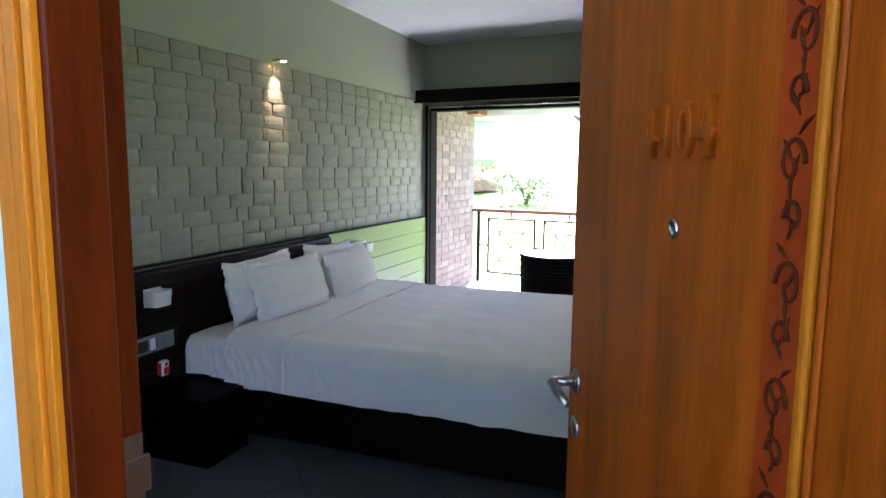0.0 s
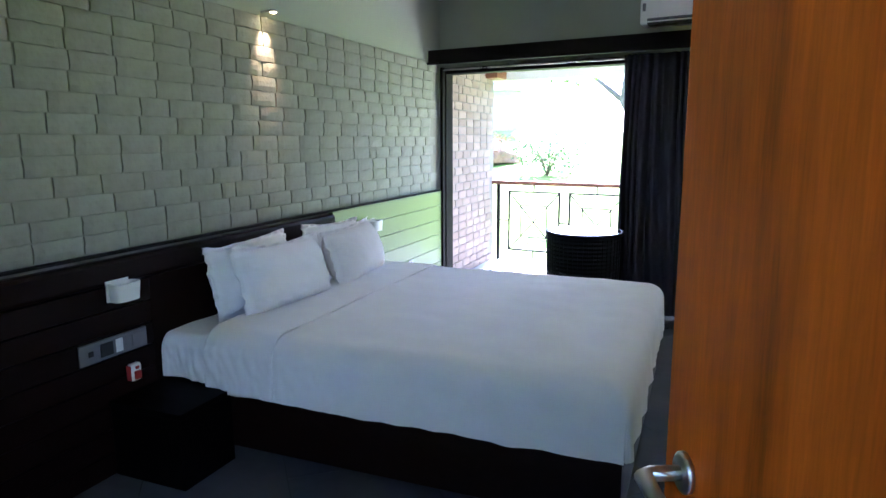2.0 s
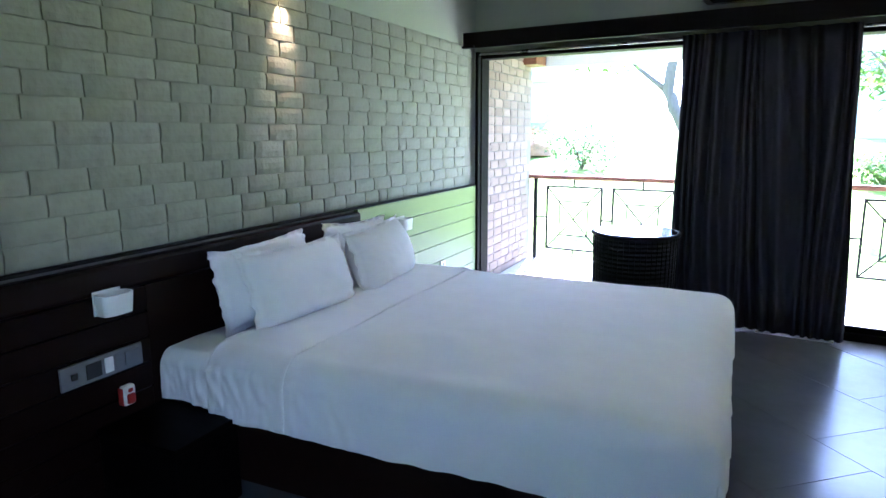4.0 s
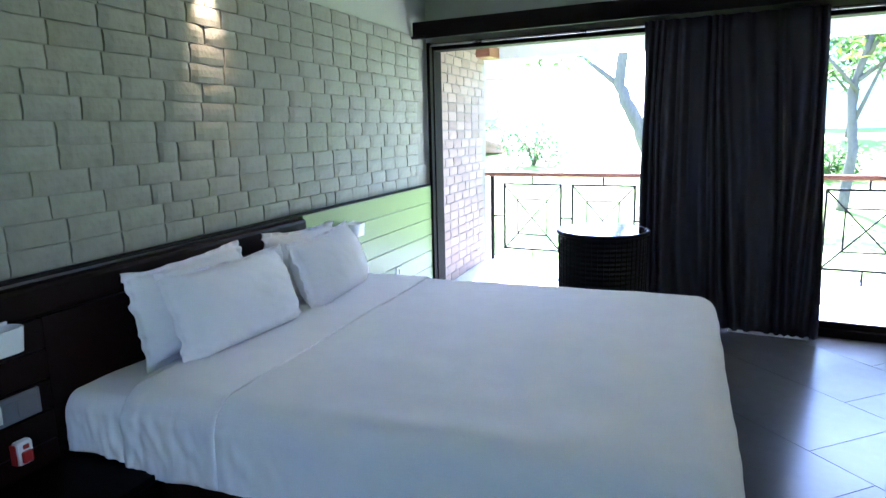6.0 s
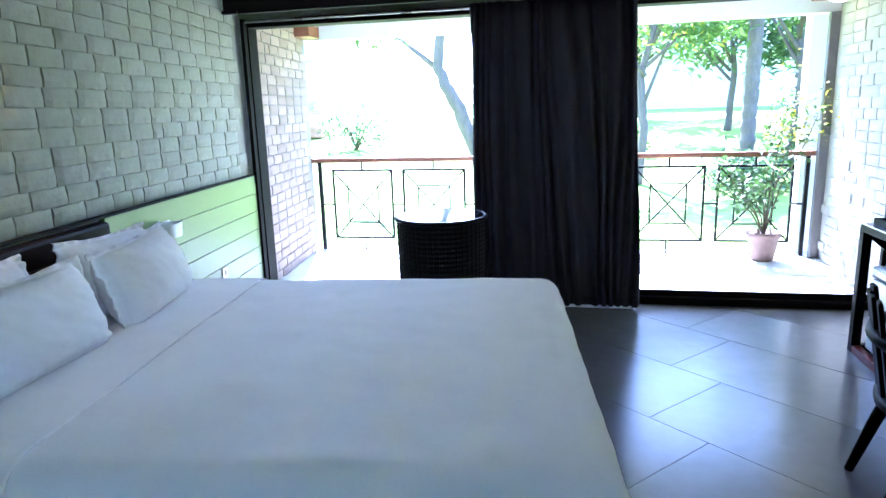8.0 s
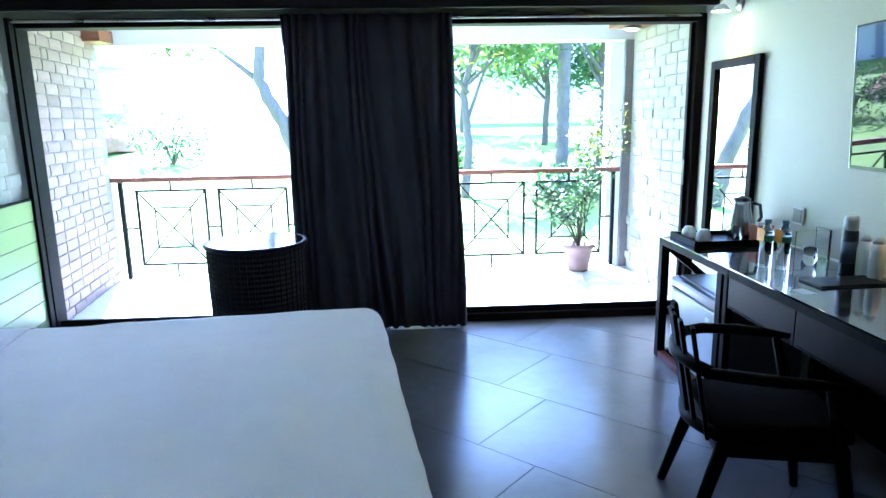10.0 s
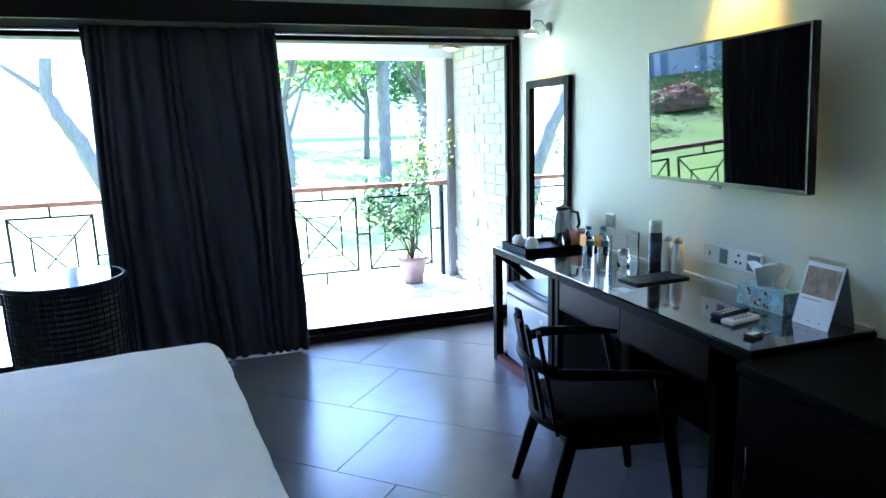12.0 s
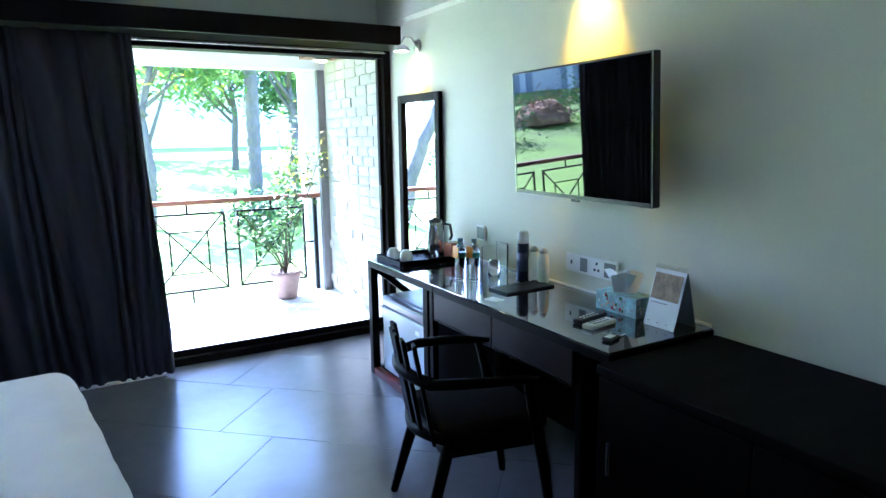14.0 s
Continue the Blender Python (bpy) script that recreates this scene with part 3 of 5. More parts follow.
def pillow(seed, w=0.74, h=0.46, d=0.25):
    """A plump pillow in a case with a loose wavy flange all round."""
    bm = bmesh.new()
    n = 56
    front, back = {}, {}
    for i in range(n + 1):
        for j in range(n + 1):
            u, v = i / n * 2 - 1, j / n * 2 - 1
            pu, pv = min(1, abs(u) / 0.87), min(1, abs(v) / 0.82)
            t = d / 2 * ((1 - pu ** 3.0) * (1 - pv ** 2.6)) ** 0.5
            out = max(abs(u) - 0.87, abs(v) - 0.82, 0) / 0.16
            bend_u = 1 - 0.06 * (1 - v * v) * abs(u) ** 3
            bend_v = 1 - 0.10 * (1 - u * u) * abs(v) ** 3
            along_rim = u * 6 if abs(v) > abs(u) else v * 5 + 20
            wave = out * (0.030 * noise.noise((along_rim, seed, 1)) + 0.007 * noise.noise((along_rim * 2.3, seed, 4)))
            y = u * w / 2 * bend_u * (1 + 0.035 * out * noise.noise((v * 3, seed, 0.5)))
            z = v * h / 2 * bend_v * (1 + 0.03 * out * noise.noise((u * 3, seed, 0.5)))
            z -= 0.012 * out * (v > 0.8)
            rim_near = max(pu, pv) ** 4 * (1 - min(1, out * 2))
            cr = 0.007 * noise.noise((u * 2.5 + seed, v * 2.5, seed)) + 0.010 * rim_near * noise.noise((u * 14, v * 14, seed + 3)) + 0.003 * noise.noise((u * 8 + v * 5, v * 4, seed + 6))
            front[i, j] = bm.verts.new((t + cr + wave + 0.002, y, z))
            back[i, j] = bm.verts.new((-t + cr + wave - 0.002, y, z))
    for i in range(n):
        for j in range(n):
            bm.faces.new((front[i, j], front[i + 1, j], front[i + 1, j + 1], front[i, j + 1]))
            bm.faces.new((back[i, j], back[i, j + 1], back[i + 1, j + 1], back[i + 1, j]))
    rim = [(i, 0) for i in range(n)] + [(n, j) for j in range(n)] + [(n - i, n) for i in range(n)] + [(0, n - j) for j in range(n)]
    for a, b in zip(rim, rim[1:] + rim[:1]):
        bm.faces.new((front[a], back[a], back[b], front[b]))
    return bm


for k, (x, y, z, lean, turn, roll, w, h) in enumerate(((0.165, -0.375, 0.770, -10, 2, 1, 0.72, 0.42), (0.165, 0.47, 0.765, -10, -2, -2, 0.66, 0.42),
                                                        (0.345, -0.33, 0.765, -19, -3, -1, 0.74, 0.42), (0.350, 0.42, 0.765, -19, 3, 2, 0.68, 0.42))):
    solid("pillow", pillow(k * 3.7 + 1, w, h), LINEN, "plump white cotton pillow leaning on the headboard", "pillow",
          BED @ pose(x, y, z, 0, 0, turn) @ pose(0, 0, 0, roll, lean, 0), "white bed pillows", True)

# ---- round wicker table ----
st = thing("wicker_table", "round black wicker drum table with a glass top", "table", pose(-1.10, 5.62, 0))
prof = []
for k in range(47):
    z = 0.02 + k * 0.0155
    prof.append((0.286 + 0.012 * z + (0.004 if k % 2 else -0.003), z))
body = part("woven_body", lathe(prof, 72), WICKER, st)
part("rim", lathe([(0.286, 0.735), (0.311, 0.735), (0.315, 0.747), (0.311, 0.760), (0.290, 0.760), (0.290, 0.735)], 64, caps=False), WICKER, st, smooth=True)
for k in range(48):
    a = 2 * math.pi * k / 48
    ring_sweep_part = tube([(0.290 * math.cos(a), 0.290 * math.sin(a), 0.02), (0.300 * math.cos(a), 0.300 * math.sin(a), 0.735)], 0.003, 5)
    part("stake", ring_sweep_part, WICKER, body)
part("glass_top", lathe([(0.0, 0.752), (0.288, 0.752), (0.289, 0.759), (0.0, 0.759)], 64), TABLEGLASS, st, "dark glass table top")

# ---- desk wall ----
DX = 1.375
desk = thing("desk", "long dark wooden writing desk with glass top and drawers", "desk")
part("top", box(DX, RX - 0.003, 3.245, 4.535, 0.715, 0.752, 0.003), BLACKWOOD, desk)
part("top", box(DX, RX - 0.003, 4.539, 5.395, 0.715, 0.752, 0.003), BLACKWOOD, desk)
part("glass_sheet", box(DX + 0.004, RX - 0.006, 3.25, 4.45, 0.7525, 0.760, 0.0015), TABLEGLASS, desk, "smoky glass sheet")
part("glass_sheet", box(DX + 0.004, RX - 0.006, 4.453, 5.39, 0.7525, 0.760, 0.0015), TABLEGLASS, desk, "smoky glass sheet")
for x in (DX, RX - 0.055):
    part("leg", box(x, x + 0.05, 5.345, 5.395, 0.0, 0.7145, 0.003), BLACKWOOD, desk)
    part("leg", box(x, x + 0.05, 4.60, 4.65, 0.0, 0.7145, 0.003), BLACKWOOD, desk)
    part("leg", box(x, x + 0.035, 4.540, 4.575, 0.0, 0.7145, 0.003), BLACKWOOD, desk)
part("foot_rail", box(DX + 0.002, DX + 0.048, 4.651, 5.344, 0.0, 0.045, 0.003), REDWOOD, desk)
part("foot_rail", box(DX + 0.051, RX - 0.056, 5.347, 5.393, 0.0, 0.045, 0.003), BLACKWOOD, desk)
part("brace", box(0, 0.62, -0.015, 0.015, -0.02, 0.02, 0.003, pose(DX + 0.06, 5.37, 0.69, 0, 40, 0)), BLACKWOOD, desk)
for y0, y1 in ((3.995, 4.535), (3.44, 3.99)):
    dr = part("drawer", box(DX + 0.004, DX + 0.40, y0, y1, 0.565, 0.7145, 0.003), BROWNWOOD, desk)
    part("pull_groove", box(DX + 0.001, DX + 0.0038, y0 + 0.02, y1 - 0.02, 0.570, 0.578), BLACKWOOD, dr)
part("end_panel", box(DX, RX - 0.003, 3.25, 3.285, 0.0, 0.7145, 0.003), BLACKWOOD, desk)
part("end_panel", box(DX + 0.02, RX - 0.003, 3.40, 3.435, 0.0, 0.7145, 0.003), BLACKWOOD, desk)
part("modesty_panel", box(RX - 0.03, RX - 0.005, 3.44, 4.535, 0.0, 0.7145, 0.003), BLACKWOOD, desk)
lug = thing("luggage_cabinet", "low black wooden luggage cabinet next to the desk", "cabinet")
part("body", box(1.33, RX - 0.003, 1.45, 3.235, 0.06, 0.70, 0.004), BLACKWOOD, lug)
part("top", box(1.31, RX - 0.003, 1.44, 3.238, 0.701, 0.735, 0.004), BLACKWOOD, lug)
part("plinth", box(1.36, RX - 0.01, 1.47, 3.22, 0.0, 0.0595, 0.002), BLACKWOOD, lug)
for k in range(3):
    dd = part("door", box(1.312, 1.3295, 1.455 + k * 0.593, 2.04 + k * 0.593, 0.07, 0.695, 0.002), BLACKWOOD, lug)
    part("handle", tube([(1.305, 1.98 + k * 0.593, 0.35), (1.305, 1.98 + k * 0.593, 0.47)], 0.006, 8), BLACKPLASTIC, dd, smooth=True)
setting("baseboard", box(RX - 0.013, RX - 0.001, 5.4, WY - 0.03, 0.0, 0.09, 0.002), FRAMEWOOD, "dark skirting board by the balcony door")

fr = thing("mini_fridge", "small grey mini fridge under the desk", "fridge", pose(1.43, 4.70, 0.0))
part("body", box(0.04, 0.46, 0.0, 0.58, 0.045, 0.545, 0.008), GREYPLASTIC, fr)
fd = part("door", box(-0.012, 0.038, 0.0, 0.58, 0.055, 0.470, 0.012), plain("silver_fridge", (0.42, 0.45, 0.48), 0.35, 0.2), fr, "silver grey door")
part("door_top", box(-0.02, 0.038, 0.0, 0.58, 0.472, 0.545, 0.02), plain("dark_fridge_trim", (0.05, 0.055, 0.06), 0.3), fr, "dark curved top trim")
part("badge", box(-0.0145, -0.0125, 0.08, 0.125, 0.40, 0.425), WHITEPLASTIC, fd)
lk = part("lock", lathe([(0.012, 0), (0.012, 0.004), (0.0, 0.005)], 16), CHROME, fd, smooth=True)
lk.matrix_local = pose(-0.0122, 0.36, 0.11, 0, -90)
for sx in (0.08, 0.40):
    for sy in (0.06, 0.52):
        part("foot", lathe([(0.02, 0.0), (0.02, 0.044)], 12, sx, sy), BLACKPLASTIC, fr)

# ---- chair ----
ch = thing("desk_chair", "dark wooden armchair with slatted back and padded seat", "chair", pose(1.105, 3.722, 0, 0, 0, -12))
# local +x faces the desk
for sy in (1, -1):
    part("leg", tube([(-0.285, sy * 0.235, 0), (-0.225, sy * 0.215, 0.22), (-0.165, sy * 0.195, 0.42)], [0.017, 0.023, 0.026], 12), BLACKWOOD, ch, smooth=True)
    part("leg", tube([(0.235, sy * 0.245, 0), (0.205, sy * 0.238, 0.25), (0.165, sy * 0.240, 0.45), (0.12, sy * 0.252, 0.63)], [0.016, 0.023, 0.023, 0.016], 12), BLACKWOOD, ch, smooth=True)
    part("armrest", tube([(-0.235, sy * 0.215, 0.650), (-0.16, sy * 0.248, 0.655), (-0.04, sy * 0.262, 0.650), (0.08, sy * 0.258, 0.642), (0.17, sy * 0.250, 0.632)], [0.020, 0.021, 0.020, 0.018, 0.011], 12), BLACKWOOD, ch, smooth=True)
part("seat_frame", box(-0.20, 0.225, -0.215, 0.215, 0.345, 0.405, 0.020), BLACKWOOD, ch)
part("seat_pad", box(-0.205, 0.235, -0.215, 0.215, 0.406, 0.470, 0.028), mat("brown_floral_fabric", (0.005, 0.0035, 0.003), 0.9, spec=0.03, var=0.7, scale=11, bump=0.2), ch, "padded brown patterned seat", True)
arc = [(-0.235 - 0.065 * (1 - (k / 5) ** 2), 0.215 * k / 5) for k in range(-5, 6)]
part("back_rail", tube([(x, y, 0.652) for x, y in arc], 0.024, 12), BLACKWOOD, ch, smooth=True)
part("lower_rail", tube([(x + 0.045, y, 0.405 + 0.025 * abs(y) / 0.215) for x, y in arc], 0.022, 12), BLACKWOOD, ch, smooth=True)
for k in range(5):
    y = -0.16 + k * 0.08
    bm = bmesh.new()
    bx(bm, -0.008, 0.008, -0.026, 0.026, -0.205, 0.195, 0.006, pose(-0.285 + 1.2 * y * y, y, 0.598, 0, -10, 8 * y / 0.16))
    part("slat", bm, BLACKWOOD, ch)

# ---- television and wall things ----
tv = thing("television", "wall mounted black flat television, switched off", "television", pose(1.80, 3.93, 1.54, 0, -2.9, -3))
part("casing", box(-0.005, 0.035, -0.49, 0.49, -0.308, 0.308, 0.006), BLACKPLASTIC, tv)
part("screen", box(-0.0075, -0.0055, -0.478, 0.478, -0.288, 0.297), SCREEN, tv, "glossy black screen")
part("bezel", box(-0.009, -0.0051, -0.489, 0.489, -0.307, -0.289, 0.001), BLACKPLASTIC, tv)
for sgn in (1, -1):
    part("side_trim", box(-0.010, -0.0051, *sorted((sgn * 0.4845, sgn * 0.489)), -0.306, 0.306, 0.001), CHROME, tv)
part("logo_lug", box(-0.010, 0.0, -0.03, 0.03, -0.32, -0.3085, 0.003), BLACKPLASTIC, tv)
part("wall_bracket", box(0.036, RX - 1.80 - 0.002, -0.12, 0.12, -0.12, 0.12, 0.004), BLACKPLASTIC, tv)

mi = thing("wall_mirror", "tall mirror in a dark wooden frame", "mirror", pose(RX, 5.695, 0))
MZ0, MZ1 = 0.62, 1.825
part("mirror_glass", box(-0.014, -0.004, -0.245, 0.245, MZ0 + 0.055, MZ1 - 0.055), MIRROR, mi, "silvered mirror glass")
for a in (-0.305, 0.246):
    part("stile", box(-0.036, -0.003, a, a + 0.059, MZ0, MZ1, 0.004), FRAMEWOOD, mi)
for z in (MZ0, MZ1 - 0.054):
    part("rail", box(-0.036, -0.003, -0.2455, 0.2455, z, z + 0.054, 0.004), FRAMEWOOD, mi)


def wall_light(y, z, lit, power):
    w = thing("wall_light", "small brass gooseneck wall light, switched on", "wall light", pose(RX - 0.003, y, z), "brass wall lights")
    b = part("back_plate", lathe([(0.045, 0), (0.045, 0.008), (0.03, 0.018), (0, 0.02)], 20), STEEL, w, smooth=True)
    b.matrix_local = pose(0, 0, 0, 0, -90)
    part("arm", tube([(-0.015, 0, 0), (-0.05, 0, 0.05), (-0.10, 0, 0.055), (-0.125, 0, 0.02), (-0.125, 0, -0.005)], 0.006, 8), STEEL, w, smooth=True)
    sh = part("shade", lathe([(0.012, 0.0), (0.03, -0.008), (0.052, -0.03), (0.056, -0.045), (0.052, -0.045), (0.03, -0.012)], 22, -0.125, 0, caps=False), WHITEPLASTIC, w, smooth=True)
    part("bulb", lathe([(0.0, -0.018), (0.022, -0.026), (0.022, -0.04), (0.0, -0.047)], 16, -0.125, 0), WARM, sh, smooth=True)
    lamp("wall_light_glow", "SPOT", power, (1.0, 0.52, 0.02), look((RX - 0.128, y, z - 0.06), (RX - 0.01, y, z - 0.30)), spot_size=radians(72), spot_blend=0.9, shadow_soft_size=0.03)
    return w


wall_light(5.72, 2.15, True, 1.6)
wall_light(3.98, 2.36, True, 5.0)


def socket_plate(y, z, n):
    p = thing("socket_plate", "white wall plate with sockets and switches", "socket", pose(RX, y, z))
    w = 0.045 * n
    part("plate", box(-0.011, -0.002, -w, w, -0.047, 0.047, 0.003), WHITEPLASTIC, p)
    for k in range(n):
        yy = w - 0.045 - k * 0.09
        if k == n - 1:
            part("switch", box(-0.016, -0.0115, yy - 0.036, yy + 0.036, -0.036, 0.036, 0.002), GREYPLASTIC, p)
        elif k == 0 and n > 2:
            part("slot", box(-0.0125, -0.0112, yy - 0.006, yy + 0.006, -0.008, 0.012), BLACKPLASTIC, p)
        elif k == 1 and n > 2:
            part("insert", box(-0.014, -0.0112, yy - 0.025, yy + 0.025, -0.034, 0.034, 0.002), GREYPLASTIC, p)
        else:
            for dy, dz in ((0, 0.02), (-0.013, -0.012), (0.013, -0.012)):
                part("slot", box(-0.0125, -0.0112, yy + dy - 0.006, yy + dy + 0.006, dz - 0.006, dz + 0.006), BLACKPLASTIC, p)
    return p


socket_plate(3.955, 0.893, 4)
socket_plate(4.93, 0.94, 1)

# ---- air conditioner ----
ac = thing("air_conditioner", "white split air conditioner above the balcony opening", "air conditioner", pose(-0.36, WY - 0.003, 2.38))
part("body", box(-0.46, 0.46, -0.215, 0.0, 0.0, 0.285, 0.02), WHITEPLASTIC, ac)
part("outlet", box(-0.40, 0.42, -0.218, -0.10, -0.004, 0.045, 0.004), BLACKPLASTIC, ac)
part("louvre", box(-0.395, 0.415, -0.235, -0.2185, 0.012, 0.022, 0.003, ), WHITEPLASTIC, ac)
part("louvre", box(-0.395, 0.415, -0.232, -0.2185, 0.032, 0.04, 0.003, ), GREYPLASTIC, ac)
part("label", box(-0.44, -0.415, -0.2165, -0.2152, 0.10, 0.16), GREYPLASTIC, ac)

# ---- things on the desk ----
TOP = 0.7605
tray = thing("serving_tray", "dark wooden tea tray", "tray", pose(1.665, 5.19, TOP, 0, 0, 0))
part("base", box(-0.215, 0.235, -0.15, 0.15, 0.0, 0.012, 0.002), BLACKWOOD, tray)
for a in ((-0.24, -0.216, -0.17, 0.17), (0.236, 0.26, -0.17, 0.17), (-0.2155, 0.2355, -0.17, -0.151), (-0.2155, 0.2355, 0.151, 0.17)):
    part("side", box(*a, 0.0, 0.034, 0.003), BLACKWOOD, tray)


def cup(x, y, turn):
    c = thing("coffee_cup", "white china cup turned upside down on the tray", "cup", pose(x, y, TOP + 0.0125, 0, 0, turn), "white cups")
    part("bowl", lathe([(0.041, 0.0), (0.042, 0.012), (0.037, 0.045), (0.024, 0.062), (0.022, 0.066), (0.0, 0.064)], 26), WHITEPLASTIC, c, smooth=True)
    part("handle", tube([(0.039, 0, 0.02), (0.058, 0, 0.022), (0.062, 0, 0.035), (0.05, 0, 0.046), (0.036, 0, 0.046)], 0.004, 8), WHITEPLASTIC, c, smooth=True)


cup(1.50, 5.27, 40)
cup(1.535, 5.155, 100)
kt = thing("kettle", "tapered steel electric kettle with a black lid", "kettle", pose(1.80, 5.255, TOP + 0.0125))
part("body", lathe([(0.068, 0.0), (0.07, 0.02), (0.064, 0.10), (0.048, 0.19), (0.045, 0.21), (0.0, 0.212)], 30), mat("kettle_steel", (0.42, 0.42, 0.44), 0.22, 1.0, var=0.1, bump=0), kt, smooth=True)
part("lid", lathe([(0.046, 0.2125), (0.047, 0.225), (0.02, 0.232), (0.0, 0.245)], 24), BLACKPLASTIC, kt, smooth=True)
part("handle", tube([(0.045, -0.03, 0.20), (0.085, -0.045, 0.19), (0.095, -0.05, 0.12), (0.07, -0.035, 0.05)], 0.010, 8), BLACKPLASTIC, kt, smooth=True)
glass_cup = solid("tumbler", lathe([(0.028, 0.0), (0.034, 0.075), (0.031, 0.075), (0.026, 0.006), (0.0, 0.006)], 24), CLEAR, "small clear glass on the tray", "glass", pose(1.735, 5.15, TOP + 0.0125), smooth=True)
sb = thing("sachet_box", "orange wooden box of tea sachets", "box", pose(1.842, 5.095, TOP + 0.0125, 0, 0, 4))
part("box_body", box(-0.05, 0.05, -0.04, 0.04, 0, 0.095, 0.003), mat("copper_orange_box", (0.45, 0.16, 0.07), 0.5, var=0.2), sb)
part("sachet", box(-0.045, 0.045, -0.032, -0.005, 0.096, 0.112, 0.002), WHITEPLASTIC, sb)
part("spoon", box(-0.03, 0.04, 0.0, 0.008, 0.0955, 0.099, 0.001), CHROME, sb)


def bottle(x, y):
    b = thing("water_bottle", "clear plastic water bottle with orange neck tag", "bottle", pose(x, y, TOP), "water bottles")
    prof = [(0.0, 0.0), (0.028, 0.0), (0.031, 0.006)]
    for k in range(9):
        prof += [(0.031, 0.012 + k * 0.016), (0.0285, 0.020 + k * 0.016)]
    prof += [(0.031, 0.158), (0.024, 0.185), (0.0135, 0.20), (0.0135, 0.212)]
    part("body", lathe(prof, 24), WATER, b, smooth=True)
    part("cap", lathe([(0.0155, 0.2125), (0.0155, 0.230), (0.0, 0.231)], 18), plain("pale_cap", (0.06, 0.14, 0.15), 0.4), b)
    part("sleeve", lathe([(0.0318, 0.128), (0.0318, 0.156)], 24), plain("teal_sleeve", (0.04, 0.20, 0.12), 0.4), b)
    part("neck_tag", box(-0.052, -0.050, -0.03, 0.03, 0.125, 0.185, 0.0005, pose(0.012, 0, 0.0, 0, 3, 0)), ORANGEPLASTIC, b, "orange paper tag")


bottle(1.555, 4.545)
bottle(1.615, 4.50)
bk = thing("acrylic_stand", "clear acrylic stand with upturned glasses", "stand", pose(1.835, 4.62, TOP))
part("upright", box(-0.09, 0.09, -0.004, 0.004, 0.0, 0.155, 0.001), CLEAR, bk)
part("side", box(0.082, 0.09, 0.0045, 0.11, 0.0, 0.155, 0.001), CLEAR, bk)
part("glass", lathe([(0.034, 0.0), (0.03, 0.085), (0.0, 0.09)], 20, -0.05, -0.06), CLEAR, bk, smooth=True)
sprayc = thing("insect_spray", "tall dark spray can with a white cap", "spray can", pose(1.845, 4.375, TOP))
part("can", lathe([(0.0, 0.0), (0.032, 0.0), (0.033, 0.005), (0.033, 0.19), (0.030, 0.2)], 24), plain("navy_can", (0.012, 0.022, 0.05), 0.3), sprayc, smooth=True)
part("label_band", lathe([(0.0334, 0.05), (0.0334, 0.15)], 24), plain("grey_label", (0.05, 0.065, 0.10), 0.4), sprayc, smooth=True)
part("cap", lathe([(0.031, 0.2005), (0.032, 0.245), (0.028, 0.262), (0.0, 0.264)], 24), WHITEPLASTIC, sprayc, smooth=True)
for x, y in ((1.878, 4.318), (1.884, 4.248)):
    l = thing("lotion_bottle", "slim white plastic bottle", "bottle", pose(x, y, TOP), "white bottles")
    part("body", lathe([(0.0, 0.0), (0.027, 0.0), (0.030, 0.01), (0.031, 0.12), (0.024, 0.16)], 22), WHITEPLASTIC, l, smooth=True)
    part("cap", lathe([(0.023, 0.1605), (0.019, 0.176), (0.010, 0.186), (0.0, 0.188)], 20), plain("grey_cap", (0.45, 0.47, 0.5), 0.4), l, smooth=True)
pad = thing("leather_pad", "black leather writing folder on the glass", "folder", pose(1.72, 4.215, TOP, 0, 0, 3))
part("cover", box(-0.155, 0.155, -0.075, 0.075, 0.0, 0.010, 0.003), BLACKPLASTIC, pad)
part("stitching", box(-0.06, 0.06, -0.003, 0.003, 0.0102, 0.0108), GREYPLASTIC, pad)
tb = thing("tissue_box", "floral blue and red paper tissue box", "tissue box", pose(1.830, 3.62, TOP, 0, 0, 2))
FLORAL = mat("floral_card", (0.30, 0.55, 0.66), 0.6, var=0.9, scale=22, fine=70, bump=0.0, tint=(0.16, 0.06, 0.12))
part("carton", box(-0.055, 0.055, -0.115, 0.115, 0.0, 0.085, 0.002), FLORAL, tb)
rng = random.Random(8)
for k in range(34):
    col = [REDPLASTIC, WHITEPLASTIC, LEAF, ORANGEPLASTIC][k % 4] if k % 3 else WHITEPLASTIC
    r = rng.uniform(0.004, 0.010)
    y, z = rng.uniform(-0.10, 0.10), rng.uniform(0.012, 0.073)
    fl = part("printed_flower", lathe([(r, 0.0), (r * 0.6, 0.0004), (0, 0.0005)], 7), col, tb)
    fl.matrix_local = pose(-0.0552, y, z, 0, -90, rng.uniform(0, 90)) if k % 3 else pose(rng.uniform(-0.04, 0.04), -0.1152, z, 90)
bm = bmesh.new()
